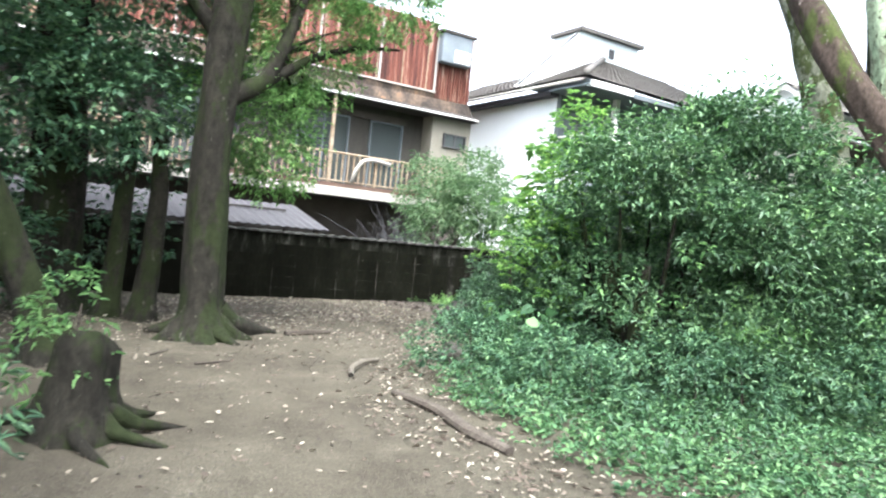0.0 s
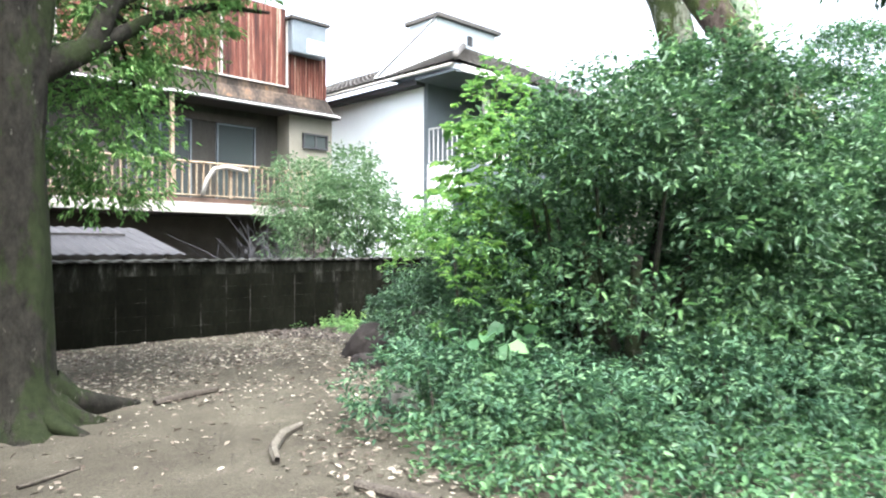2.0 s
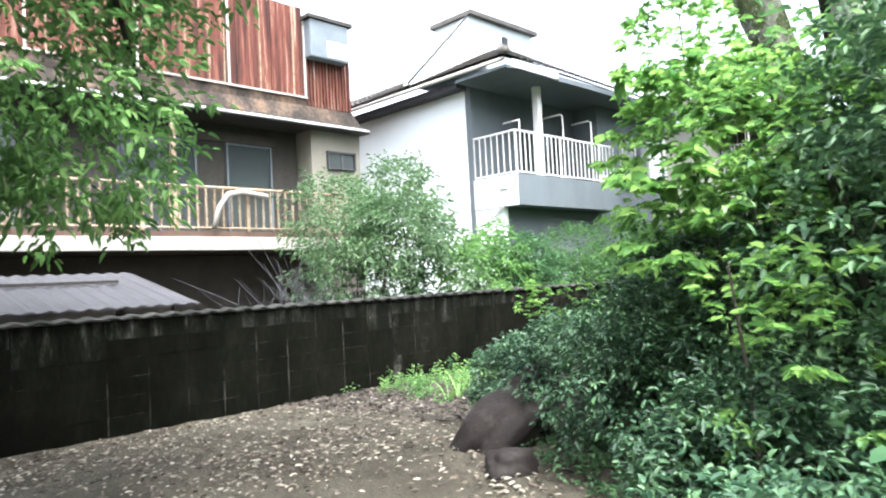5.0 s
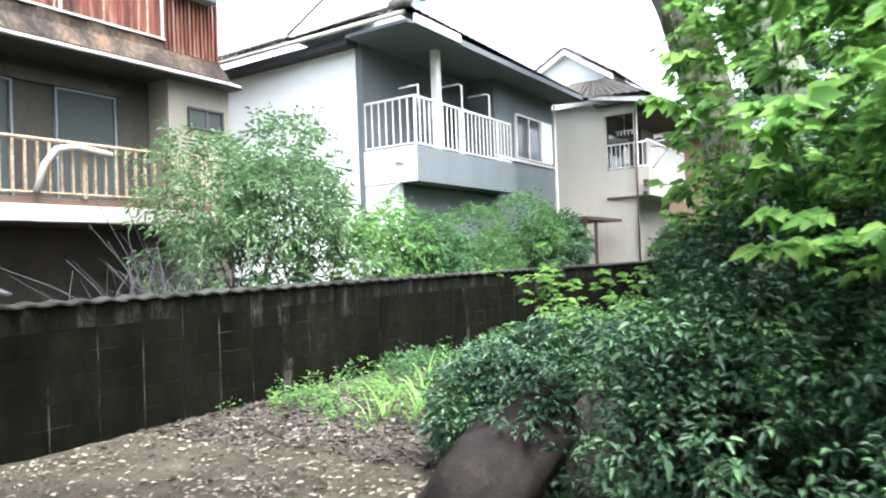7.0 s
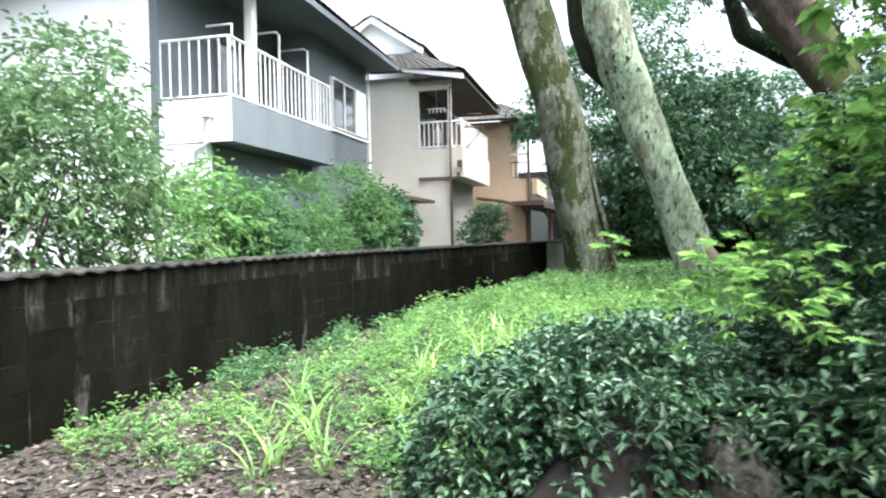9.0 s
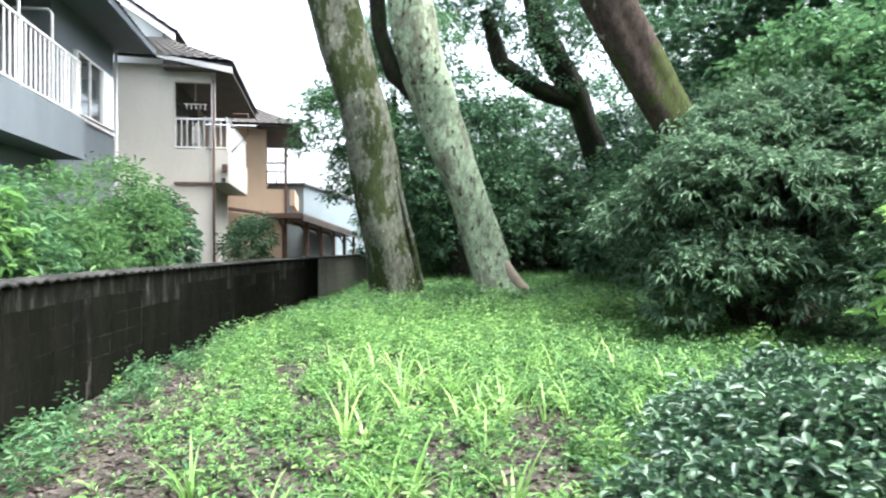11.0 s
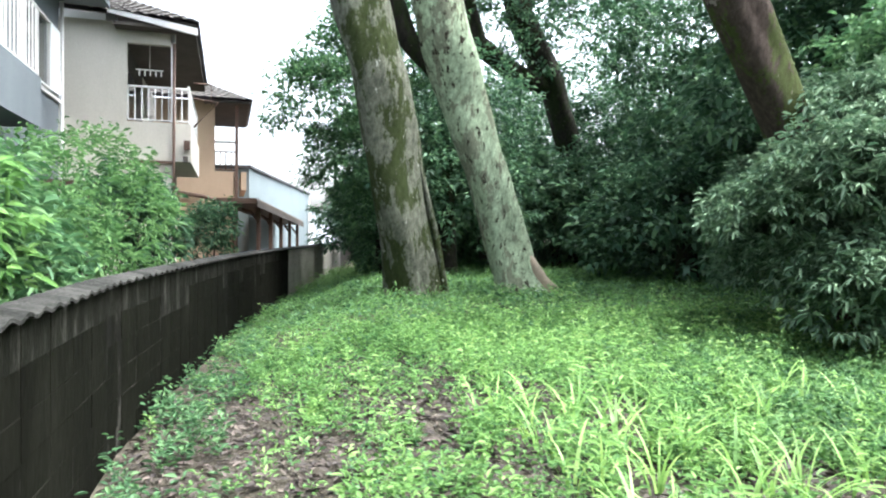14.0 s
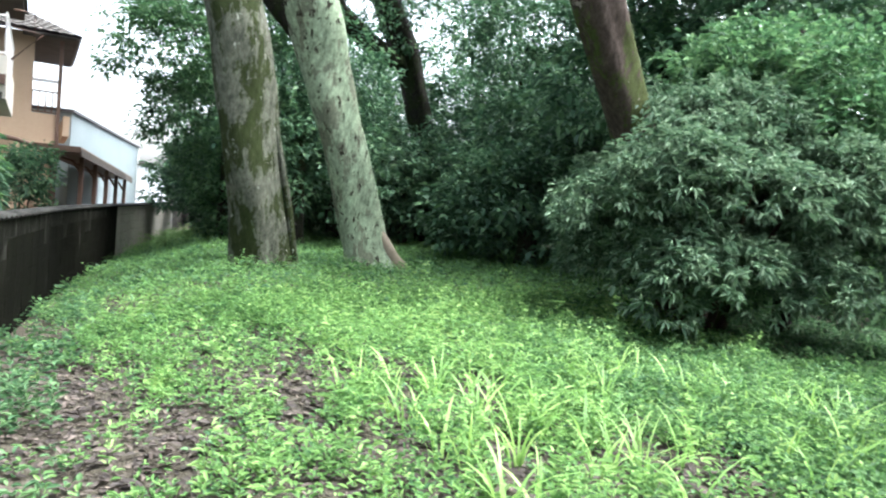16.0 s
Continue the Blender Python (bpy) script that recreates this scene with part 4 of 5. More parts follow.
sh = thing("shrub", "young shrub with pale green leaves beside a stump", "shrub", 1.2, 5.6, gz(1.2, 5.6))
part("stem", tube(bmesh.new(), [(0, 0, -0.03), (0.02, 0.02, 0.4), (0.05, 0, 0.75)], [0.012, 0.01, 0.004]), M_WOOD, sh)
crown("leaves", sh, [(0.05, 0.1, 0.68, 0.22, 0.2, 0.2), (-0.1, -0.05, 0.4, 0.25, 0.2, 0.25)], 60, 7, 0.062, 0.4, M_LEAF_FERN, 21, 0.12)
sh = thing("shrub", "dark low grass-like shrub beside the path", "shrub", 0.75, 5.4, gz(0.75, 5.4))
crown("leaves", sh, [(-0.1, 0, 0.2, 0.3, 0.4, 0.3), (-0.4, 0.7, 0.3, 0.35, 0.5, 0.45)], 150, 9, 0.1, 0.2, M_LEAF_FAR, 22, 0.15)

# the two tall pale trees in the grass
t1 = thing("tree", "very tall thick grey-green mossy tree trunk", "tree", group="tall trees in the grass")
part("trunk", trunk_mesh([(17.78, 9.72, 0.35), (17.72, 9.88, 1.2), (17.69, 10.12, 2.6), (17.67, 10.36, 3.9), (17.62, 10.75, 5.3), (17.6, 11.1, 6.6), (17.5, 11.7, 9), (17.4, 12.2, 13)], [0.46, 0.42, 0.41, 0.42, 0.42, 0.44, 0.4, 0.3], 31, 16, 0.22, 0.05), M_OLDBARK, t1, "grey-green bark with moss and pale scars", True)
part("vine_stem", trunk_mesh([(17.55, 9.26, 0.4), (17.5, 9.5, 1.6), (17.5, 9.82, 2.9)], [0.06, 0.05, 0.035], 5, 6), M_OLDBARK, t1, "", True)
limb(t1, [(17.6, 11.0, 6.4), (17.4, 12.0, 8.5), (17, 13.2, 10.5)], [0.3, 0.2, 0.1], M_OLDBARK, 6)
t2 = thing("tree", "very tall leaning pale green-barked tree", "tree", group="tall trees in the grass")
part("trunk", trunk_mesh([(18.2, 7.75, 0.45), (18.2, 7.98, 1.3), (18.17, 8.38, 2.5), (18.15, 8.8, 3.7), (18.1, 9.18, 4.7), (18.05, 9.35, 5.4), (18.0, 9.5, 6.3), (17.9, 10, 9), (17.8, 10.2, 13)], [0.4, 0.37, 0.36, 0.37, 0.42, 0.42, 0.38, 0.32, 0.2], 32, 14, 0.35, 0.06), M_PALEBARK, t2, "smooth pale green bark with dark patches", True)
part("root", trunk_mesh([(18.12, 7.95, 1.6), (18.05, 7.68, 1.1), (17.98, 7.45, 0.75), (17.9, 7.1, 0.5), (17.85, 6.8, 0.42)], [0.06, 0.15, 0.16, 0.13, 0.05], 3, 7), M_ROOT, t2, "bare pale brown root", True)
limb(t2, [(18.2, 8.85, 3.7), (18.25, 9.3, 4.3), (18.3, 9.75, 4.75), (18.35, 10.0, 5.5), (18.3, 10.3, 9)], [0.13, 0.16, 0.17, 0.15, 0.12], M_BARK, 7)
for host, seed, lob in ((t1, 310, [(17.2, 13.0, 13.4, 2.6, 2.4, 1.6), (16.0, 14.2, 11.8, 1.8, 1.6, 1.2), (18.4, 12.0, 14.8, 2.2, 2.0, 1.4)]), (t2, 311, [(17.8, 10.0, 13.8, 2.4, 2.2, 1.6), (19.4, 9.0, 12.6, 1.8, 1.7, 1.2)])):
    crown("crown", host, lob, 650, 9, 0.24, 0.45, M_LEAF_FAR, seed, 0.5, 0.25, far=True)
t3 = thing("tree", "dark forked tree trunk at the grove edge", "tree", group="trees of the grove")
part("trunk", trunk_mesh([(28.5, 0.9, 0.3), (28.4, 1.2, 2.5), (28.3, 1.5, 4.4), (27.8, 2.5, 6.6), (27.2, 3.9, 8.4), (26.8, 4.8, 12)], [0.5, 0.42, 0.4, 0.42, 0.45, 0.3], 33, 12, 0.2), M_BARK, t3, "", True)
limb(t3, [(27.9, 2.4, 6.4), (27.4, 4.0, 6.7), (27.0, 5.4, 7.4), (26.6, 6.0, 9)], [0.3, 0.32, 0.28, 0.2], M_BARK, 8)
t4 = thing("tree", "thick brown leaning tree trunk behind a shrub", "tree", group="trees of the grove")
part("trunk", trunk_mesh([(13.95, 4.75, 0.3), (13.8, 5.75, 1.8), (13.67, 6.53, 2.95), (13.54, 7.32, 4.1), (13.42, 8.06, 5.2), (13.3, 9.2, 7.2), (13.4, 10.2, 10)], [0.36, 0.31, 0.29, 0.29, 0.3, 0.27, 0.2], 34, 14, 0.2), M_BROWNBARK, t4, "brown bark with pale flakes and moss", True)

# trees added mostly out of view to close the grove and shade the path
def shade_tree(x, y, h, r, seed):
    t = thing("tree", "tall broad-leaved tree added out of view for shade", "tree", x, y, gz(x, y), 0, "trees of the grove")
    part("trunk", trunk_mesh([(0, 0, -0.1), (0.1, 0, h * 0.5), (0.1, 0.2, h)], [0.32, 0.26, 0.15], seed, 9, 0.25), M_BARK, t, "", True)
    crown("crown", t, [(0, 0, h + 0.5, r, r, 1.7), (r * 0.6, 0.3, h - 0.6, r * 0.6, r * 0.6, 1.1), (-r * 0.4, r * 0.5, h - 0.9, r * 0.6, r * 0.6, 1.1), (0, -r * 0.6, h - 0.5, r * 0.6, r * 0.6, 1.1)], 620, 9, 0.26, 0.45, M_LEAF_FAR, seed + 40, 0.5, 0.3, far=True)


for k, (x, y, h, r) in enumerate(((-3.5, 4.5, 6.5, 3.2), (-4.5, 9.5, 6.5, 3.2), (-3.0, -1.0, 7, 3.4), (2.5, -4.5, 7, 3.4), (8.0, -4.0, 7, 3.4), (-2.2, 12.0, 6, 2.2), (-8, 1, 8, 4), (-9, 7, 8, 4), (14, -3, 7, 3))):
    shade_tree(x, y, h, r, 500 + k)

# palm among the shrubs
pm = thing("palm", "small fan palm with drooping grey-green fronds", "palm", 25.5, 3.4, gz(25.5, 3.4))
part("trunk", trunk_mesh([(0, 0, 0), (0.05, 0, 1.2), (0.05, 0.05, 2.6)], [0.14, 0.12, 0.12], 2, 8), M_BROWNBARK, pm, "", True)
rng = np.random.default_rng(77)
pb, pw, pl = [], [], []
for k in range(26):
    a, e = rng.uniform(0, 6.28), rng.uniform(-0.9, 0.8)
    o = np.array([math.cos(a) * math.cos(e), math.sin(a) * math.cos(e), math.sin(e)])
    c = np.array([0.05, 0.05, rng.uniform(1.6, 2.7)]) + o * rng.uniform(0.5, 0.8)
    for j in range(16):
        pb.append(c)
        pw.append(o + rng.normal(0, 0.55, 3))
        pl.append(rng.uniform(0.4, 0.65))
hang(new("fronds", leaf_mesh("fronds", np.array(pb), np.array(pw), np.array(pl), 0.08, M_LEAF_GREY, rng, 0.45)), pm)

# grove beyond the grass
def grove_tree(x, y, h, r, seed, mat=M_LEAF_FAR, low=0.8, count=1100, leaf=0.2, label="dense dark green broad-leaved tree"):
    g = gz(x, y)
    t = thing("tree", label, "tree", x, y, g, 0, "grove behind the grass")
    rng = np.random.default_rng(seed)
    part("trunk", trunk_mesh([(0, 0, -0.1), (0.1, 0, h * 0.4), (0.15, 0.1, h * 0.85)], [0.24, 0.18, 0.06], seed, 7, 0.15), M_BARK, t, "", True)
    lobes = []
    for k in range(8):
        a = rng.uniform(0, 6.28)
        z = rng.uniform(low, h)
        s = r * (0.75 - 0.3 * abs(z / h - 0.5))
        d = rng.uniform(0.25, 0.75) * r
        lobes.append((d * math.cos(a), d * math.sin(a), z, s, s, s * 0.75))
    crown("crown", t, lobes, count, 11, leaf, 0.5, mat, seed + 100, 0.4, 0.18, 0.3, far=True)
    return t


tl = thing("tree", "mid-green tree with layered drooping foliage", "tree", group="grove behind the grass")
part("trunk", trunk_mesh([(23.8, 8.9, 0.3), (23.7, 9.0, 2.5), (23.5, 9.2, 5.5)], [0.2, 0.16, 0.06], 9, 8, 0.15), M_BARK, tl, "", True)
crown("crown", tl, [(22.7, 10.5, 4.4, 1.2, 1.1, 0.8), (23.2, 9.9, 3.2, 1.1, 0.9, 0.8), (23.6, 9.4, 5.6, 1.5, 1.3, 0.9), (23.4, 9.0, 2.2, 1.0, 0.8, 0.9), (23.9, 8.5, 1.2, 1.2, 0.8, 0.9), (23.5, 8.8, 6.8, 1.3, 1.2, 0.8)], 3000, 11, 0.13, 0.45, M_LEAF_MID, 201, 0.35, 0.18, 0.35, far=True)
grove_tree(22.8, 7.6, 5.0, 1.6, 202, M_LEAF_FAR, 0.7, 1500, 0.15)
for k, (x, y, h, r) in enumerate(((27, 7.4, 5.2, 2.4), (26, 5.4, 3.2, 2.0), (31, 5.0, 4.8, 2.6), (28.5, 0.6, 4.6, 2.6), (25.5, -0.6, 6.6, 2.8), (31, -2.5, 8.5, 3.4), (24.5, -4.5, 8.0, 3.4), (29, -7, 9.5, 4.0), (21.5, -6.5, 9.0, 3.6), (34.5, 5.8, 5.5, 2.4), (44, 4.6, 3.4, 1.8), (50, 3.2, 6, 3), (36, 1.5, 7.0, 3.4), (19.5, -1.5, 8.5, 3.0), (20.5, 1.0, 4.0, 2.0), (36, -6, 10, 4.5), (16.5, -5, 8, 3.2), (24.0, 2.0, 2.4, 1.5), (29.5, 7.4, 1.9, 1.8), (30, 5.5, 2.0, 2.4), (30, 2.5, 2.0, 2.4), (29, -0.5, 2.2, 2.4), (27.5, -3.0, 2.4, 2.4), (25, -6.0, 2.6, 2.6), (22, -4, 2.6, 2.4), (34, 4, 2.4, 3), (34, 0, 2.6, 3), (33, -5, 3, 3), (18.5, 0.6, 2.2, 1.8), (17.0, 2.2, 6.8, 2.2), (15.0, 0.6, 6.5, 2.4), (19.5, 3.4, 2.6, 1.5))):
    grove_tree(x, y, h, r, 210 + k, M_LEAF_FAR, 0.25 if h < 3 else 0.6, 1000 if h < 3 else 1300, 0.2)
# high crowns over the grass
for host, seed, lob in ((t4, 300, [(15.5, 5.0, 6.6, 1.6, 1.3, 0.9), (17.0, 3.5, 7.4, 2.2, 1.6, 1.2), (15.2, 6.6, 7.6, 1.4, 1.2, 0.7)]), (t3, 301, [(27.0, 5.0, 9.6, 2.6, 2.4, 1.6), (25.5, 8.0, 10.6, 2.4, 2.2, 1.4), (29.0, 2.5, 10.0, 3.0, 2.6, 1.8)]), (t3, 302, [(25.0, 3.2, 7.4, 2.0, 1.7, 1.2), (23.5, 0.4, 6.8, 2.2, 1.8, 1.4), (26.5, -1.2, 8.4, 2.4, 2.0, 1.5), (24.6, 6.0, 8.8, 2.0, 1.5, 1.0), (21.5, 3.0, 8.2, 1.8, 1.5, 0.9)])):
    crown("crown", host, lob, 2100, 11, 0.16, 0.5, M_LEAF_FAR, seed, 0.4, 0.2, far=True)

# ---- shrubs ----
bs = thing("shrub", "large rounded evergreen shrub with long grey-green leaves", "shrub")
for k in range(7):
    a = k * 0.9
    limb(bs, [(12.7 + 0.15 * math.cos(a), 6.1 + 0.15 * math.sin(a), gz(12.7, 6.1) - 0.05), (12.7 + 0.5 * math.cos(a), 6.1 + 0.5 * math.sin(a), 1.3), (12.7 + 0.9 * math.cos(a), 6.1 + 0.9 * math.sin(a), 2.2)], [0.05, 0.04, 0.012], M_BROWNBARK, k, "stem")
crown("leaves", bs, clumps([(12.8, 6.3, 1.55, 1.4, 1.35, 1.1), (13.1, 5.7, 2.5, 1.2, 1.1, 0.9), (12.2, 6.8, 1.05, 0.85, 0.8, 0.65), (12.0, 5.2, 1.5, 1.3, 1.1, 1.2), (13.7, 6.2, 1.6, 0.9, 0.9, 1.0), (12.6, 6.9, 2.0, 0.8, 0.7, 0.7)], 26, 0.37, 8), 12500, 11, 0.095, 0.32, M_LEAF_GREY, 41, 0.11, 0.3, 0.35, 0.6, ground_z)
vr = thing("tree", "leafy tree hung with bright climbing vine", "tree", group="trees of the grove")
part("trunk", trunk_mesh([(12.9, 4.2, 0.2), (12.9, 4.2, 2.5), (13.0, 4.3, 4.4)], [0.14, 0.11, 0.05], 9, 8), M_BARK, vr, "", True)
crown("crown", vr, clumps([(12.6, 4.3, 3.0, 1.2, 1.1, 1.0), (13.4, 4.6, 3.5, 1.1, 1.0, 0.8), (11.8, 4.0, 2.6, 1.1, 1.0, 1.2), (13.9, 3.4, 3.4, 1.3, 1.1, 1.3)], 14, 0.4, 9), 2600, 9, 0.11, 0.5, M_LEAF_MID, 42, 0.25)

# ---- thicket beside the path ----
tk = thing("thicket", "tall dense dark glossy-leaved evergreen bush beside the path", "bush")
for k in range(9):
    a = k * 0.7
    limb(tk, [(6.8 + 0.3 * math.cos(a), 6.3 + 0.3 * math.sin(a), gz(6.8, 6.3) - 0.05), (6.8 + 0.6 * math.cos(a), 6.3 + 0.6 * math.sin(a), 1.1), (6.8 + 0.8 * math.cos(a), 6.3 + 0.8 * math.sin(a), 2.0)], [0.04, 0.03, 0.012], M_BARK, k, "stem")
crown("leaves", tk, clumps([(7.0, 6.1, 1.5, 1.5, 1.45, 1.5), (7.5, 5.8, 2.45, 0.9, 0.9, 0.85), (8.6, 5.1, 1.2, 1.7, 1.5, 1.3), (10.3, 4.3, 1.1, 1.7, 1.5, 1.25), (8.2, 7.0, 1.2, 1.3, 1.2, 1.3)], 24, 0.34, 7), 17000, 8, 0.068, 0.45, M_LEAF_DARK, 51, 0.14, 0.25, 0.25, 0.6, ground_z)
for pts, r in (([(6.5, 5.95, 0.1), (6.25, 6.1, 0.8), (6.1, 6.2, 1.5)], 0.1), ([(6.2, 5.7, 0.1), (6.15, 5.75, 0.7), (6.3, 5.8, 1.4)], 0.07)):
    limb(tk, pts, [r * 1.2, r, r * 0.6], M_BARK, 3, "old_stem")
crown("young_growth", tk, [(7.0, 6.1, 1.55, 1.55, 1.5, 1.55), (7.6, 5.7, 2.5, 1.05, 1.05, 0.95), (8.6, 5.1, 1.35, 1.75, 1.55, 1.45), (10.3, 4.3, 1.3, 1.75, 1.55, 1.45)], 520, 7, 0.075, 0.4, M_LEAF_FERN, 56, 0.2, 0.0, 0.25, 0.6, ground_z, label="lighter young shoots")
crown("skirt", tk, [(6.0, 5.7, 0.5, 0.7, 0.7, 0.6), (6.8, 5.0, 0.5, 0.8, 0.7, 0.6), (7.8, 4.2, 0.5, 0.9, 0.7, 0.6), (9.2, 3.3, 0.5, 1.1, 0.8, 0.6), (5.9, 6.5, 0.6, 0.6, 0.7, 0.6)], 1300, 8, 0.068, 0.45, M_LEAF_DARK, 58, 0.14, 0.25, 0.25, 0.6, ground_z)
tk2 = thing("thicket", "bright green leafy saplings and bushes at the path edge", "bush")
for (x, y, h) in ((7.2, 8.0, 3.3), (7.0, 7.3, 2.6), (6.6, 7.6, 1.9), (7.7, 8.3, 2.0), (5.6, 7.1, 1.5), (7.0, 8.6, 1.3)):
    part("stem", tube(bmesh.new(), [(x, y, gz(x, y) - 0.03), (x + 0.05, y + 0.03, h * 0.5), (x + 0.02, y + 0.1, h)], [0.018, 0.013, 0.005]), M_WOOD, tk2)
crown("leaves", tk2, [(7.25, 7.95, 2.1, 0.6, 0.5, 0.7), (7.4, 8.2, 3.0, 0.36, 0.36, 0.42), (7.05, 7.25, 2.1, 0.7, 0.55, 0.6), (7.8, 8.3, 1.3, 0.45, 0.4, 0.6), (5.75, 6.95, 1.0, 0.35, 0.35, 0.4), (6.5, 7.4, 1.5, 0.35, 0.35, 0.4)], 640, 4, 0.088, 0.42, M_LEAF_BRIGHT, 52, 0.2, 0.1, 0.3, 0.35, ground_z, lobed=True)
tagged(crown("maple_spray", tk2, [(6.75, 8.8, 1.15, 0.4, 0.25, 0.1), (6.4, 9.15, 1.28, 0.28, 0.2, 0.08)], 30, 4, 0.065, 0.34, M_LEAF_BRIGHT, 59, 0.18, 0.1, 0.25, 0.3, label="drooping maple-like spray", lobed=True), kind="stuff")
crown("vine_leaves", tk2, [(7.1, 8.05, 2.35, 0.6, 0.5, 0.45), (6.9, 7.5, 2.1, 0.6, 0.5, 0.5), (6.3, 7.7, 1.7, 0.35, 0.3, 0.35)], 130, 3, 0.12, 0.62, M_LEAF_BRIGHT, 57, 0.15, 0.0, 0.3, 0.35, label="large lobed bright green vine leaves", lobed=True)
# Undergrowth leaves coloured darker for the shade beneath the saplings.
crown("undergrowth", tk2, [(6.7, 8.2, 0.7, 0.75, 0.65, 0.6), (5.8, 7.1, 0.45, 0.7, 0.6, 0.45), (5.7, 6.3, 0.3, 0.7, 0.8, 0.35), (7.3, 8.0, 0.85, 0.9, 0.7, 0.85), (6.9, 7.4, 0.9, 0.7, 0.5, 0.7)], 6000, 7, 0.05, 0.46, M_LEAF_UNDERSHADE, 53, 0.12, 0.3, 0.3, 0.5, ground_z)
# Green weeds in a darker leaf colour, in place of shade from trees overhead.
tk3 = thing("shrub", "low weeds and broad-leaved plants, darkened for tree shade", "shrub")
crown("leaves", tk3, [(4.9, 5.5, 0.25, 0.7, 0.7, 0.4), (6.2, 5.0, 0.3, 1.0, 0.7, 0.45), (7.6, 4.0, 0.35, 1.1, 0.7, 0.45), (4.8, 6.6, 0.3, 0.5, 0.7, 0.4)], 2600, 7, 0.055, 0.42, M_LEAF_FAR, 54, 0.12, 0.3, 0.3, 0.5, ground_z)
for k, (x, y) in enumerate(((4.9, 5.5), (5.2, 5.3), (6.2, 5.0), (6.6, 4.8), (7.6, 4.0), (4.8, 6.6))):
    part("stem", tube(bmesh.new(), [(x, y, gz(x, y) - 0.02), (x + 0.04, y + 0.03, 0.3), (x + 0.02, y + 0.08, 0.6)], [0.012, 0.009, 0.004], 6), M_WOOD, tk3)
rng = np.random.default_rng(55)
bl = thing("broad_leaf_plant", "cluster of large round bright green leaves", "plant", 5.15, 6.25, gz(5.15, 6.25))
c = rng.uniform(-0.3, 0.3, (26, 3)) * np.array([1, 1, 0.6]) + np.array([0, 0, 0.62])
hang(new("leaves", leaf_mesh("leaves", c, rng.normal(0, 1, (26, 3)) * np.array([1, 1, 0.25]), rng.uniform(0.1, 0.16, 26), 0.95, M_LEAF_MID, rng, 0.2, 0.08)), bl)
for k in range(26):
    part("stalk", tube(bmesh.new(), [(0, 0, -0.02), (c[k][0] * 0.6, c[k][1] * 0.6, c[k][2] * 0.6), tuple(c[k])], [0.008, 0.006, 0.004], 5), M_LEAF_MID, bl)

# ivy mound over rocks
def boulder(name, label, x, y, z, sx, sy, sz, turn, tilt, mat, seed):
    bm = bmesh.new()
    bmesh.ops.create_icosphere(bm, subdivisions=4, radius=1)
    for v in bm.verts:
        n1 = noise.noise(v.co * 1.3 + Vector((seed, 0, 0)))
        n2 = noise.noise(v.co * 4 + Vector((0, seed, 0)))
        v.co *= 1 + 0.34 * n1 + 0.09 * n2 + 0.05 * noise.noise(v.co * 9)
        v.co = Vector((v.co.x * sx, v.co.y * sy, v.co.z * sz))
    me = bpy.data.meshes.new(name)
    bm.to_mesh(me)
    bm.free()
    me.materials.append(mat)
    me.polygons.foreach_set("use_smooth", [True] * len(me.polygons))
    ob = new(name, me)
    ob.matrix_world = pose(x, y, z, 0, tilt, turn)
    return tagged(ob, label, "rock", "rocks at the path edge")


boulder("rock", "dark brown smooth leaning boulder under ivy", 6.58, 9.5, 0.24, 0.62, 0.32, 0.25, -32, -40, M_ROCK, 1)
boulder("rock", "small dark rounded stone on bare soil", 6.05, 8.95, 0.15, 0.2, 0.17, 0.15, 10, 0, M_ROCK, 2)
boulder("rock", "pale grey mossy stone half buried by the path", 4.95, 7.15, 0.14, 0.28, 0.16, 0.2, 60, 10, M_GREYROCK, 3)
boulder("rock", "grey mossy upright stone among ivy", 6.95, 8.95, 0.3, 0.26, 0.22, 0.42, 20, 5, M_GREYROCK, 4)
iv = thing("ivy", "low mound of dark glossy ivy over rocks", "ivy")
crown("leaves", iv, [(7.3, 9.85, 0.45, 0.42, 0.36, 0.36), (7.45, 9.3, 0.6, 0.7, 0.6, 0.4), (8.05, 9.0, 0.5, 0.7, 0.6, 0.45)], 5200, 7, 0.048, 0.5, M_LEAF_IVY, 61, 0.09, 0.15, 0.3, 0.5, ground_z)
for k in range(10):
    a = 0.63 * k
    part("runner", tube(bmesh.new(), [(7.4, 9.4, 0.3), (7.4 + 0.4 * math.cos(a), 9.4 + 0.35 * math.sin(a), 0.5), (7.4 + 0.75 * math.cos(a), 9.4 + 0.6 * math.sin(a), gz(7.4, 9.4))], [0.012, 0.01, 0.006], 5), M_WOOD, iv)

# bushes behind the wall
def wall_bush(x, y, h, r, seed, mat, label, count=900, leaf=0.13, width=0.35):
    t = thing("bush", label, "bush", x, y, 0, 0, "bushes behind the wall")
    rng = np.random.default_rng(seed)
    lobes = []
    for k in range(6):
        a, d = rng.uniform(0, 6.28), rng.uniform(0.1, 0.6) * r
        z = rng.uniform(0.45, 0.9) * h
        lobes.append((d * math.cos(a), d * math.sin(a), z, r * 0.6, r * 0.6, h * 0.22))
        part("stem", tube(bmesh.new(), [(0.3 * d * math.cos(a), 0.3 * d * math.sin(a), 0), (0.6 * d * math.cos(a), 0.6 * d * math.sin(a), z * 0.6), (d * math.cos(a), d * math.sin(a), z)], [0.025, 0.018, 0.006], 6), M_WOOD, t)
    crown("leaves", t, lobes, count, 9, leaf, width, mat, seed + 1, 0.22, 0.25, 0.4)


wall_bush(9.4, 14.9, 3.0, 1.25, 401, M_LEAF_SAGE, "tall feathery sage-green bush behind the wall", 1250, 0.1, 0.32)
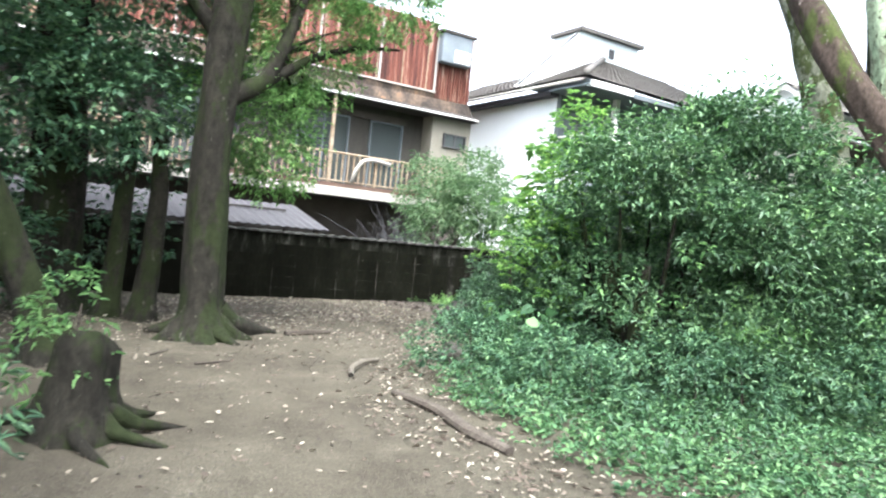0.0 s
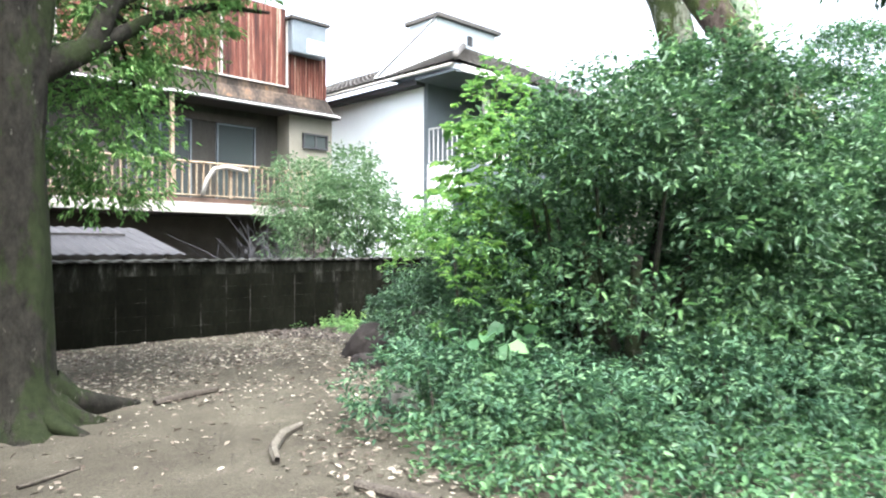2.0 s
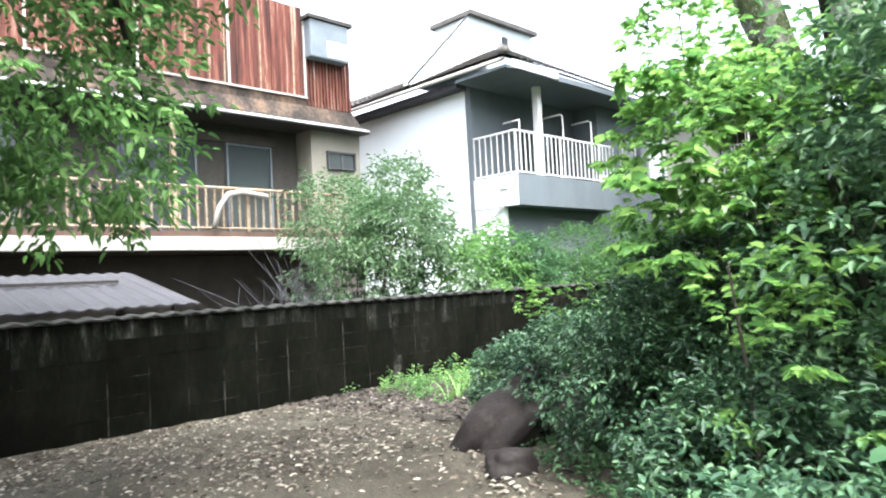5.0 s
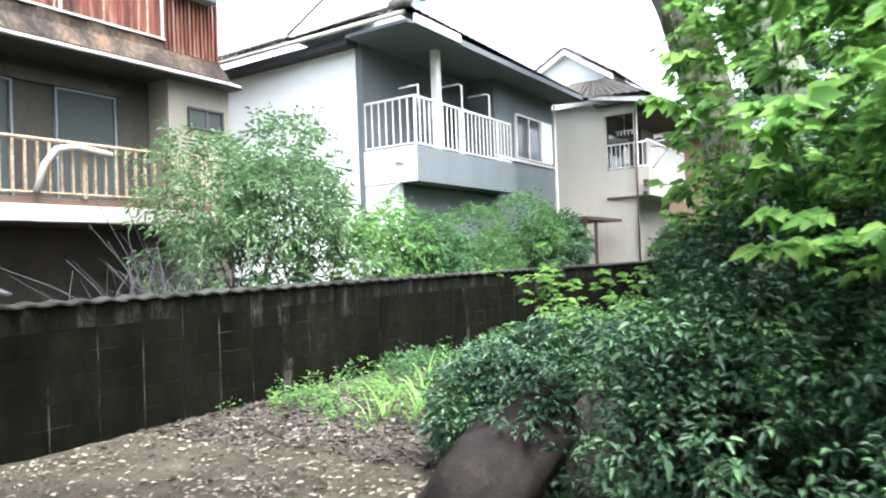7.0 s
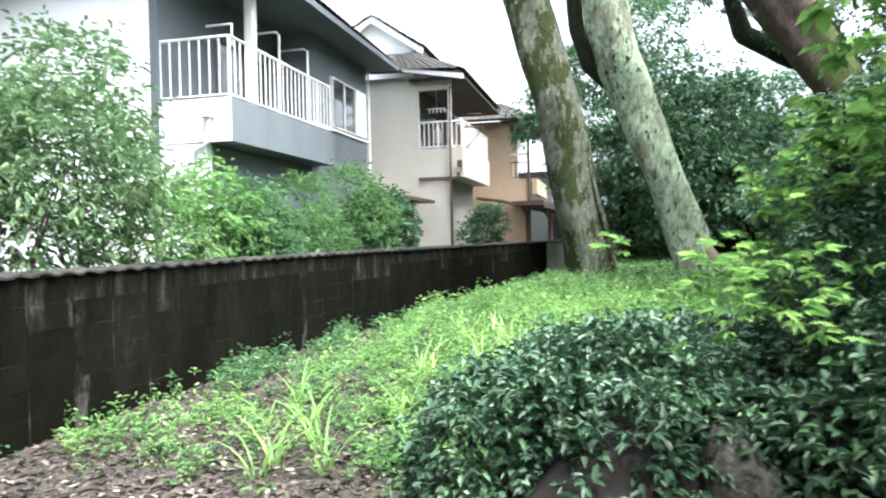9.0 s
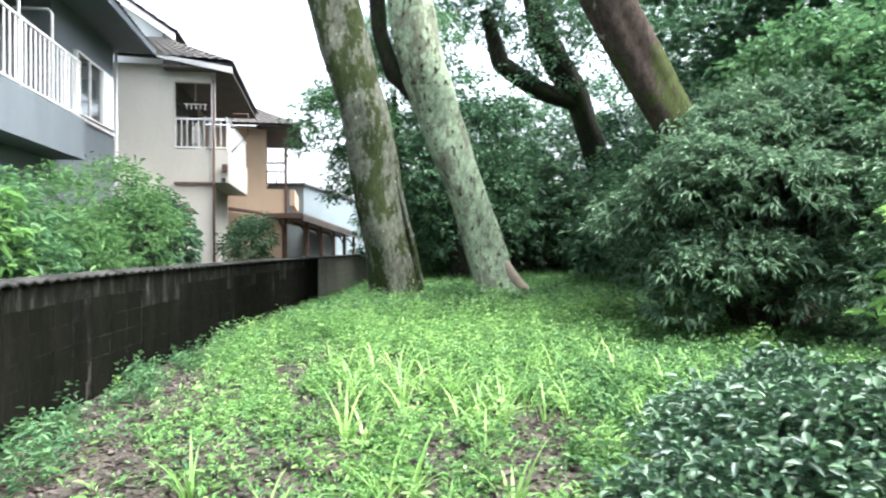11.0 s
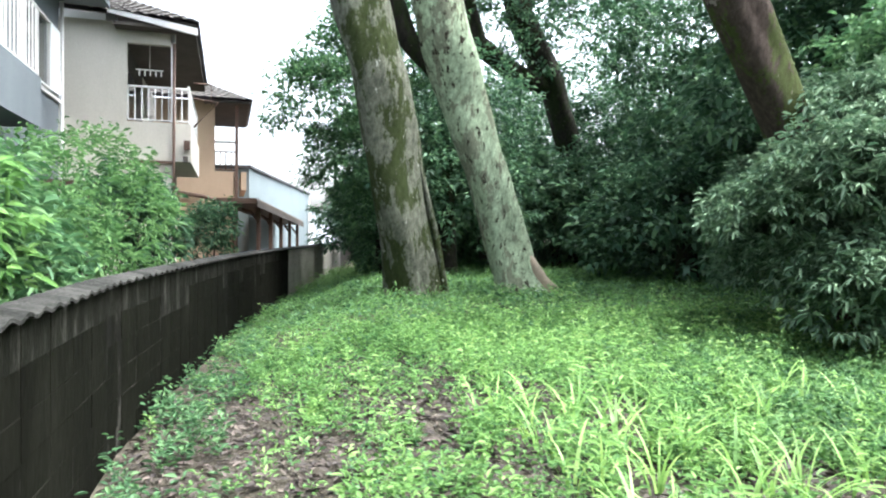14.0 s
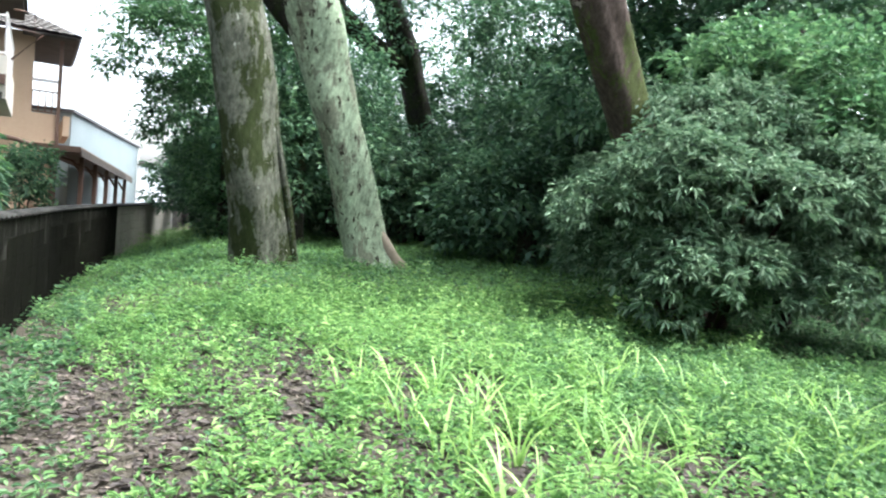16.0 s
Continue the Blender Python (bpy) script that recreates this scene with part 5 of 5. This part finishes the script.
wall_bush(10.6, 14.7, 3.4, 1.1, 402, M_LEAF_SAGE, "tall young tree with light green leaves behind the wall", 760, 0.11, 0.36)
wall_bush(12.2, 14.6, 2.5, 0.8, 403, M_LEAF_HANG, "slender light green bush behind the wall", 600, 0.12)
wall_bush(14.6, 14.2, 2.2, 0.9, 404, M_LEAF_FERN, "spreading green bush with fern-like leaves", 620, 0.1, 0.28)
wall_bush(16.0, 14.1, 2.5, 1.0, 405, M_LEAF_FERN, "spreading green bush with fern-like leaves", 700, 0.1, 0.28)
wall_bush(17.5, 13.9, 2.1, 0.8, 406, M_LEAF_FAR, "dark green bush beside the wall", 700, 0.13)
wall_bush(13.2, 14.3, 1.9, 0.7, 407, M_LEAF_MID, "small green bush behind the wall", 500, 0.12)
wall_bush(24.5, 13.0, 2.0, 0.6, 408, M_LEAF_FAR, "small dark bush beside a house", 500, 0.12)
tr = thing("trellis", "small white wooden lattice beside a stucco wall", "trellis", 13.62, 16.7, 0, 90)
for k in range(2):
    box("post", M_WHITE, tr, 0.62 * k - 0.33, 0.62 * k - 0.29, -0.02, 0.02, 0, 1.78)
for k in range(2):
    box("rail", M_WHITE, tr, -0.29, 0.29, -0.018, 0.018, 0.5 + 1.22 * k, 0.54 + 1.22 * k)
for k in range(9):
    z = 0.42 + 0.13 * k
    for way in (1, -1):
        part("lath", tube(bmesh.new(), [(-0.28 * way, 0.012 * way, max(z - 0.2, 0.55)), (0.28 * way, 0.012 * way, min(z + 0.36, 1.7))], [0.011, 0.011], 4), M_WHITE, tr)
br = thing("brushwood", "heap of dry grey branches behind the wall", "brushwood", 8.1, 14.5, 0, kind="stuff")
bm = bmesh.new()
rng = np.random.default_rng(66)
for k in range(70):
    a = rng.normal(0, 0.42, 2) * np.array([1, 0.6])
    w = np.array([rng.normal(-0.1, 0.5), rng.normal(0, 0.3), abs(rng.normal(0.25, 0.32))])
    tube(bm, [(a[0], a[1], 0.9), tuple(np.array([a[0], a[1], 1.1]) + w * 0.5), tuple(np.array([a[0], a[1], 1.2]) + w)], [0.009, 0.006, 0.003], 5)
for k in range(14):
    tube(bm, [(rng.normal(0, 0.3), rng.normal(0, 0.2), 0), (rng.normal(0, 0.3), rng.normal(0, 0.2), 1.2)], [0.02, 0.012], 5)
me = bpy.data.meshes.new("branches")
bm.to_mesh(me)
bm.free()
me.materials.append(M_SHED)
hang(new("branches", me), br)

# ---- meadow, weeds, litter ----
def wave(x, y, s=1.0, o=0.0):
    return 0.5 + 0.25 * np.sin(1.7 * s * x + 1.1 * s * y + o) + 0.25 * np.sin(-0.9 * s * x + 2.3 * s * y + 2 + o)


def scatter(name, label, n, box4, seed, per, leaf, width, mat, lift, allow, reach=0.12, spread=0.9, droop=0.3, far=False):
    rng = np.random.default_rng(seed)
    x = rng.uniform(box4[0], box4[1], n)
    y = rng.uniform(box4[2], box4[3], n)
    keep = allow(x, y, rng.uniform(0, 1, n))
    x, y = x[keep], y[keep]
    c = np.stack([x, y, ground_z(x, y) + 0.005], 1)
    n = len(c)
    h = lift * rng.uniform(0.3, 1.2, (n, 1)) * (0.35 + 1.5 * (wave(x, y, 2.3, seed) * 0.6 + wave(x, y, 5.1, 2.0) * 0.4))[:, None]
    cc = np.repeat(c, per, axis=0)
    u = rng.uniform(0, 1, (n * per, 1))
    w = rng.normal(0, 1, (n * per, 3))
    w[:, 2] = np.abs(w[:, 2]) * 0.35
    w /= np.linalg.norm(w, axis=1, keepdims=True)
    b = cc + np.array([0, 0, 1.0]) * np.repeat(h, per, axis=0) * u + w * reach * rng.uniform(0, 1, (n * per, 1))
    ob = new(name, leaf_mesh(name, b, w * spread + np.array([0, 0, 0.35]), leaf * rng.uniform(0.5, 1.3, n * per), width, mat, rng, droop, far=far))
    return tagged(ob, label, name.replace("_", " "), kind="stuff")


def in_meadow(x, y, u):
    edge = np.clip((x - 7.75 + 0.35 * (13.0 - y) * 0.5) / 1.0, 0, 1)
    d = wall_y(x) - y
    near_wall = np.clip((d - 0.75 - 0.25 * np.sin(2.1 * x)) / 0.5, 0.06, 1)
    near_wall = np.maximum(near_wall, np.maximum(np.clip((x - 15) / 3, 0, 0.9), np.clip((9.9 - x) / 0.8, 0, 0.3)))
    n1 = wave(x + 0.35 * np.sin(4 * y), y, 1.1) * 0.4 + wave(x + 0.7 * np.sin(3 * y), y + 0.3 * np.sin(5 * x), 2.9, 1.3) * 0.6
    bare = np.clip((n1 - 0.47) / 0.12, 0.09, 1.0)
    bare = np.maximum(bare, np.clip((x - 11.5) / 2.5, 0, 0.85))
    worn = np.clip((y - 10.6) / 0.9, 0, 1) * np.clip((14.8 - x) / 1.2, 0, 1) * np.clip((x - 8.2) / 0.9, 0, 1)
    worn = worn * np.clip(1.7 * wave(x + 0.4 * np.sin(2.3 * y), y, 1.7, 0.9) - 0.1, 0, 1)
    return (u < edge * near_wall * bare * (1 - 0.8 * worn)) & (d > 0.05)


def near_grass(x, y, u):
    return in_meadow(x, y, u) & (x < 15)


def far_grass(x, y, u):
    return in_meadow(x, y, u) & (x >= 14)


scatter("meadow_weeds", "low leafy bright green weeds covering the soil", 26000, (7.3, 15, 6, 13.4), 71, 8, 0.052, 0.34, M_LEAF_WEED, 0.17, near_grass, 0.045)
scatter("meadow_weeds", "low leafy green ground cover", 9000, (7.3, 15, 2, 13.4), 72, 6, 0.042, 0.6, M_LEAF_MID, 0.07, near_grass, 0.07)
scatter("meadow_weeds", "short bright green weeds under the tall trees", 42000, (14, 27, -4, 12.9), 73, 6, 0.055, 0.36, M_LEAF_WEED, 0.16, far_grass, 0.07, far=True)
scatter("meadow_weeds", "short green ground cover under the trees", 12000, (14, 34, -8, 12.5), 74, 6, 0.11, 0.45, M_LEAF_MID, 0.12, far_grass, 0.1, far=True)


def cover(x, y, u):
    line = np.interp(y, [-4.2, 3.9, 5.9, 7.3, 9.0, 10], [3.6, 3.75, 3.85, 4.9, 6.2, 7.0])
    fade = np.clip((y + 3.6 + 0.8 * np.sin(1.3 * x)) / 2.6, 0, 1) * np.clip((14.2 - x + 0.6 * np.sin(2 * y)) / 2, 0, 1)
    return (u < np.clip((x - line) / 0.8, 0, 1) * fade) & (y < 9.2)


scatter("ground_cover", "dense low creeping green ground cover", 28000, (3.4, 14.8, -4.2, 9.2), 75, 6, 0.055, 0.5, M_LEAF_MID, 0.12, cover, 0.06)
scatter("ground_cover", "dense low creeping dark green ground cover", 8000, (3.4, 11, -3, 8), 76, 6, 0.06, 0.5, M_LEAF_DARK, 0.14, cover, 0.06)

scatter("meadow_weeds", "sunlit yellow-green grass at the foot of the far wall", 2600, (24.5, 33, 7.5, 11), 80, 7, 0.13, 0.16, M_LEAF_FRESH, 0.3, lambda x, y, u: (wall_y(x) - y > 0.1) & (wall_y(x) - y < 2.2), 0.05, far=True)
scatter("tall_weeds", "upright leafy weeds with whorls of pale leaves", 4300, (7.8, 16, 6.5, 13.2), 78, 16, 0.065, 0.27, M_LEAF_FRESH, 0.3, lambda x, y, u: near_grass(x, y, u * 1.05) & (wave(x + 0.3 * np.sin(4 * y), y, 3.7, 0.6) > 0.42), 0.02)
scatter("tall_weeds", "upright green weeds along the foot of the wall", 2500, (9.8, 17, 11.5, 13.3), 79, 12, 0.07, 0.32, M_LEAF_MID, 0.22, lambda x, y, u: (wall_y(x) - y < 0.75) & (wall_y(x) - y > 0.06) & (u < 1.5 * wave(x, y, 3.1) - 0.45), 0.03)


def lush(x, y, u):
    return u < np.clip((x - 8.6) / 0.8, 0, 1) * np.clip((9.7 - y + 0.3 * np.sin(3 * x)) / 0.7, 0, 1)


scatter("clover", "lush low bright green round-leaved plants", 9000, (8.5, 12.6, 6.0, 9.8), 77, 6, 0.045, 0.6, M_LEAF_FERN, 0.2, lush, 0.06)


def litter_zone(x, y, u):
    d = np.clip((y - 7.4) / 2.6, 0.09, 1) * np.clip(wave(x, y, 1.2, 1) + 0.25, 0.2, 1)
    side = np.clip(1 - np.abs(x - np.interp(y, [0, 5.9, 7.3, 9.0, 10.5, 13], [3.4, 3.6, 4.7, 6.0, 8, 9])) / 0.7, 0, 1)
    return (u < np.maximum(d * np.clip(8.2 - x, 0.15, 1), side)) & (y < wall_y(x) - 0.1)


def flat_litter(name, label, n, box4, seed, leaf, allow, mat=M_LITTER):
    rng = np.random.default_rng(seed)
    x = rng.uniform(box4[0], box4[1], n)
    y = rng.uniform(box4[2], box4[3], n)
    k = allow(x, y, rng.uniform(0, 1, n))
    x, y = x[k], y[k]
    a = rng.uniform(0, 6.28, len(x))
    b = np.stack([x, y, ground_z(x, y) + rng.uniform(0.008, 0.025, len(x))], 1)
    w = np.stack([np.cos(a), np.sin(a), rng.normal(0.05, 0.15, len(x))], 1)
    ob = new(name, leaf_mesh(name, b, w, leaf * rng.uniform(0.5, 1.25, len(x)), 0.42, mat, rng, 0.05, 0.2))
    return tagged(ob, label, "dead leaves", kind="stuff")


flat_litter("dead_leaves", "scattered pale dry fallen leaves on soil", 44000, (-1, 9.8, 1.5, 13.3), 81, 0.056, litter_zone)
flat_litter("dead_leaves", "brown dead leaves among the weeds", 36000, (7, 15, 8, 13.4), 82, 0.065, lambda x, y, u: (u < 0.8) & (y < wall_y(x) - 0.05), M_LITTER_BROWN)

flat_litter("leaf_crumbs", "fine brown leaf crumbs and twig bits on trodden soil", 22000, (0.2, 8.5, 2.0, 13.2), 83, 0.026, lambda x, y, u: (u < np.clip(wave(x, y, 1.9, 0.4) * 1.3 - 0.2, 0.08, 1)) & (y < wall_y(x) - 0.05), M_LITTER_BROWN)

# long arching grass
rng = np.random.default_rng(91)
cl = np.stack([rng.uniform(9.4, 11.7, 88), rng.uniform(7.6, 11.0, 88)], 1)
cl = np.concatenate([cl, np.stack([rng.uniform(7.8, 9.4, 16), rng.uniform(10.0, 11.8, 16)], 1)])
gv, gf = [], []
for (x, y) in cl:
    z = gz(x, y)
    for k in range(rng.integers(4, 10)):
        a = rng.uniform(0, 6.28)
        ln = rng.uniform(0.22, 0.5)
        d = np.array([math.cos(a), math.sin(a), 0])
        sd = np.array([-d[1], d[0], 0]) * rng.uniform(0.005, 0.011)
        p0 = np.array([x, y, z]) + d * rng.uniform(0, 0.06)
        lean_out = rng.uniform(0.4, 1.1)
        n0 = len(gv)
        for j in range(6):
            u = j / 5
            p = p0 + d * ln * lean_out * u ** 1.6 + np.array([0, 0, 1]) * ln * (u * 0.95 - 0.42 * lean_out * u ** 3)
            wd = sd * (1 - u ** 2.2) + sd * 0.06
            gv += [p + wd, p - wd]
        for j in range(5):
            i = n0 + 2 * j
            gf.append((i, i + 1, i + 3, i + 2))
tg = new("long_grass", mesh_of("long_grass", [tuple(p) for p in gv], gf, M_GRASS))
tagged(tg, "clumps of long arching yellow-green grass", "grass", kind="stuff")

# sticks and roots on the path
def stick(pts, r, label, seed, mat=M_WOOD):
    bm = trunk_mesh([(x, y, gz(x, y) + h) for x, y, h in pts], r, seed, 5, 0, 0.12)
    me = bpy.data.meshes.new("stick")
    bm.to_mesh(me)
    bm.free()
    me.materials.append(mat)
    tagged(new("stick", me), label, "stick", "sticks on the path")


stick([(3.6, 8.62, 0.03), (3.9, 8.74, 0.035), (4.24, 8.82, 0.03)], [0.022, 0.03, 0.018], "dark fallen stick on the path", 1)
stick([(3.55, 6.65, 0.03), (3.66, 6.88, 0.04), (3.9, 7.16, 0.035), (4.15, 7.31, 0.03)], [0.022, 0.032, 0.034, 0.02], "pale curved fallen branch on the path", 2, M_PALEWOOD)
stick([(2.3, 7.2, 0.012), (2.65, 7.35, 0.015)], [0.012, 0.01], "thin dark fallen stick on the path", 3)
stick([(3.62, 5.95, 0.02), (3.72, 5.4, 0.03), (3.68, 4.9, 0.02), (3.72, 4.5, 0.02)], [0.03, 0.045, 0.05, 0.04], "weathered fallen log edging the path", 4)
stick([(4.9, 7.6, 0.01), (4.7, 7.3, 0.012), (4.65, 7.0, 0.01)], [0.008, 0.01, 0.006], "thin bent twig on the path", 5)
stick([(2.0, 7.6, 0.01), (2.2, 7.9, 0.012)], [0.01, 0.008], "thin dark twig on the path", 6)

# ---- block wall ----
WALL_H = 1.2
seg = np.sqrt(np.diff(WALL_X) ** 2 + np.diff(WALL_Y) ** 2)
S = np.concatenate([[0], np.cumsum(seg)])


def along(s):
    x, y = np.interp(s, S, WALL_X), np.interp(s, S, WALL_Y)
    e = 0.05
    dx = np.interp(s + e, S, WALL_X) - np.interp(s - e, S, WALL_X)
    dy = np.interp(s + e, S, WALL_Y) - np.interp(s - e, S, WALL_Y)
    return float(x), float(y), math.atan2(dy, dx)


wall = new("wall_north")
tagged(wall, "old dark-stained concrete block wall, darkened for tree shade, with tile capping", "wall", kind="structure")
cv, cf = [], []
for i, (x, y) in enumerate(zip(WALL_X, WALL_Y)):
    cv += [(x, y + 0.003, -0.1), (x, y + 0.003, WALL_H), (x, y + 0.13, WALL_H), (x, y + 0.13, -0.1)]
for i in range(len(WALL_X) - 1):
    k = 4 * i
    for a, b in ((0, 1), (1, 2), (2, 3)):
        cf.append((k + a, k + 4 + a, k + 4 + b, k + b))
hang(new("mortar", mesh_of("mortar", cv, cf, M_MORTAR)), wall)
BLOCK_L, BLOCK_H = 0.43, 0.2


def block_mesh(mat):
    b = bx(bmesh.new(), -BLOCK_L / 2 + 0.006, BLOCK_L / 2 - 0.006, 0, 0.128, 0.0015, BLOCK_H - 0.0015, 0.0015)
    me = bpy.data.meshes.new("block")
    b.to_mesh(me)
    b.free()
    me.materials.append(mat)
    return me


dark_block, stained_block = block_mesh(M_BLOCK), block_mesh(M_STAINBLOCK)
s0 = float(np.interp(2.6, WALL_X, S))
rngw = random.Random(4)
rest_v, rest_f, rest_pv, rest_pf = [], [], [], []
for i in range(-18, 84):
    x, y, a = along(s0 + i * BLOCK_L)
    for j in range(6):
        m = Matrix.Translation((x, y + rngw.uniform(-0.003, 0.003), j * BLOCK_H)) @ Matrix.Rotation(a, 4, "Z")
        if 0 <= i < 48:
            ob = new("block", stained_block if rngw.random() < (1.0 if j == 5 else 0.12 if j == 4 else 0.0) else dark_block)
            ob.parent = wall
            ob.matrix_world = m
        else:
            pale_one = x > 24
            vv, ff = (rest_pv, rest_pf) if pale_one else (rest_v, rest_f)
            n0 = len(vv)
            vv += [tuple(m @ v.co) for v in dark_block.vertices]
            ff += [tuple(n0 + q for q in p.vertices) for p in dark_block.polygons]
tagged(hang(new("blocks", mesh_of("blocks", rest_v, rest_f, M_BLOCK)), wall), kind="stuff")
tagged(hang(new("blocks", mesh_of("blocks", rest_pv, rest_pf, M_PALEBLOCK)), wall, "paler newer concrete blocks"), kind="stuff")


def cap_tile():
    verts, faces = [], []
    for i in range(7):
        u = -0.11 + 0.22 * i / 6
        h = 0.011 * math.cos(u / 0.22 * 2 * math.pi)
        for (yy, zz) in ((-0.045, 0.0), (0.07, 0.022), (0.185, 0.0), (0.185, -0.018), (-0.045, -0.018)):
            verts.append((u, yy, zz + h + 0.026))
    for i in range(6):
        for j in range(5):
            a, b = i * 5 + j, i * 5 + (j + 1) % 5
            faces.append((a, a + 5, b + 5, b))
    faces += [(0, 1, 2, 3, 4), (34, 33, 32, 31, 30)]
    return mesh_of("cap_tile", verts, faces, M_CAP)


tile = cap_tile()
cap_v, cap_f = [], []
for i in range(-36, 168):
    x, y, a = along(s0 + i * 0.22)
    m = Matrix.Translation((x, y, WALL_H)) @ Matrix.Rotation(a, 4, "Z")
    if 0 <= i < 100:
        ob = new("cap_tile", tile)
        ob.parent = wall
        ob.matrix_world = m
    else:
        n0 = len(cap_v)
        cap_v += [tuple(m @ v.co) for v in tile.vertices]
        cap_f += [tuple(n0 + q for q in p.vertices) for p in tile.polygons]
tagged(hang(new("cap_tiles", mesh_of("cap_tiles", cap_v, cap_f, M_CAP)), wall), kind="stuff")
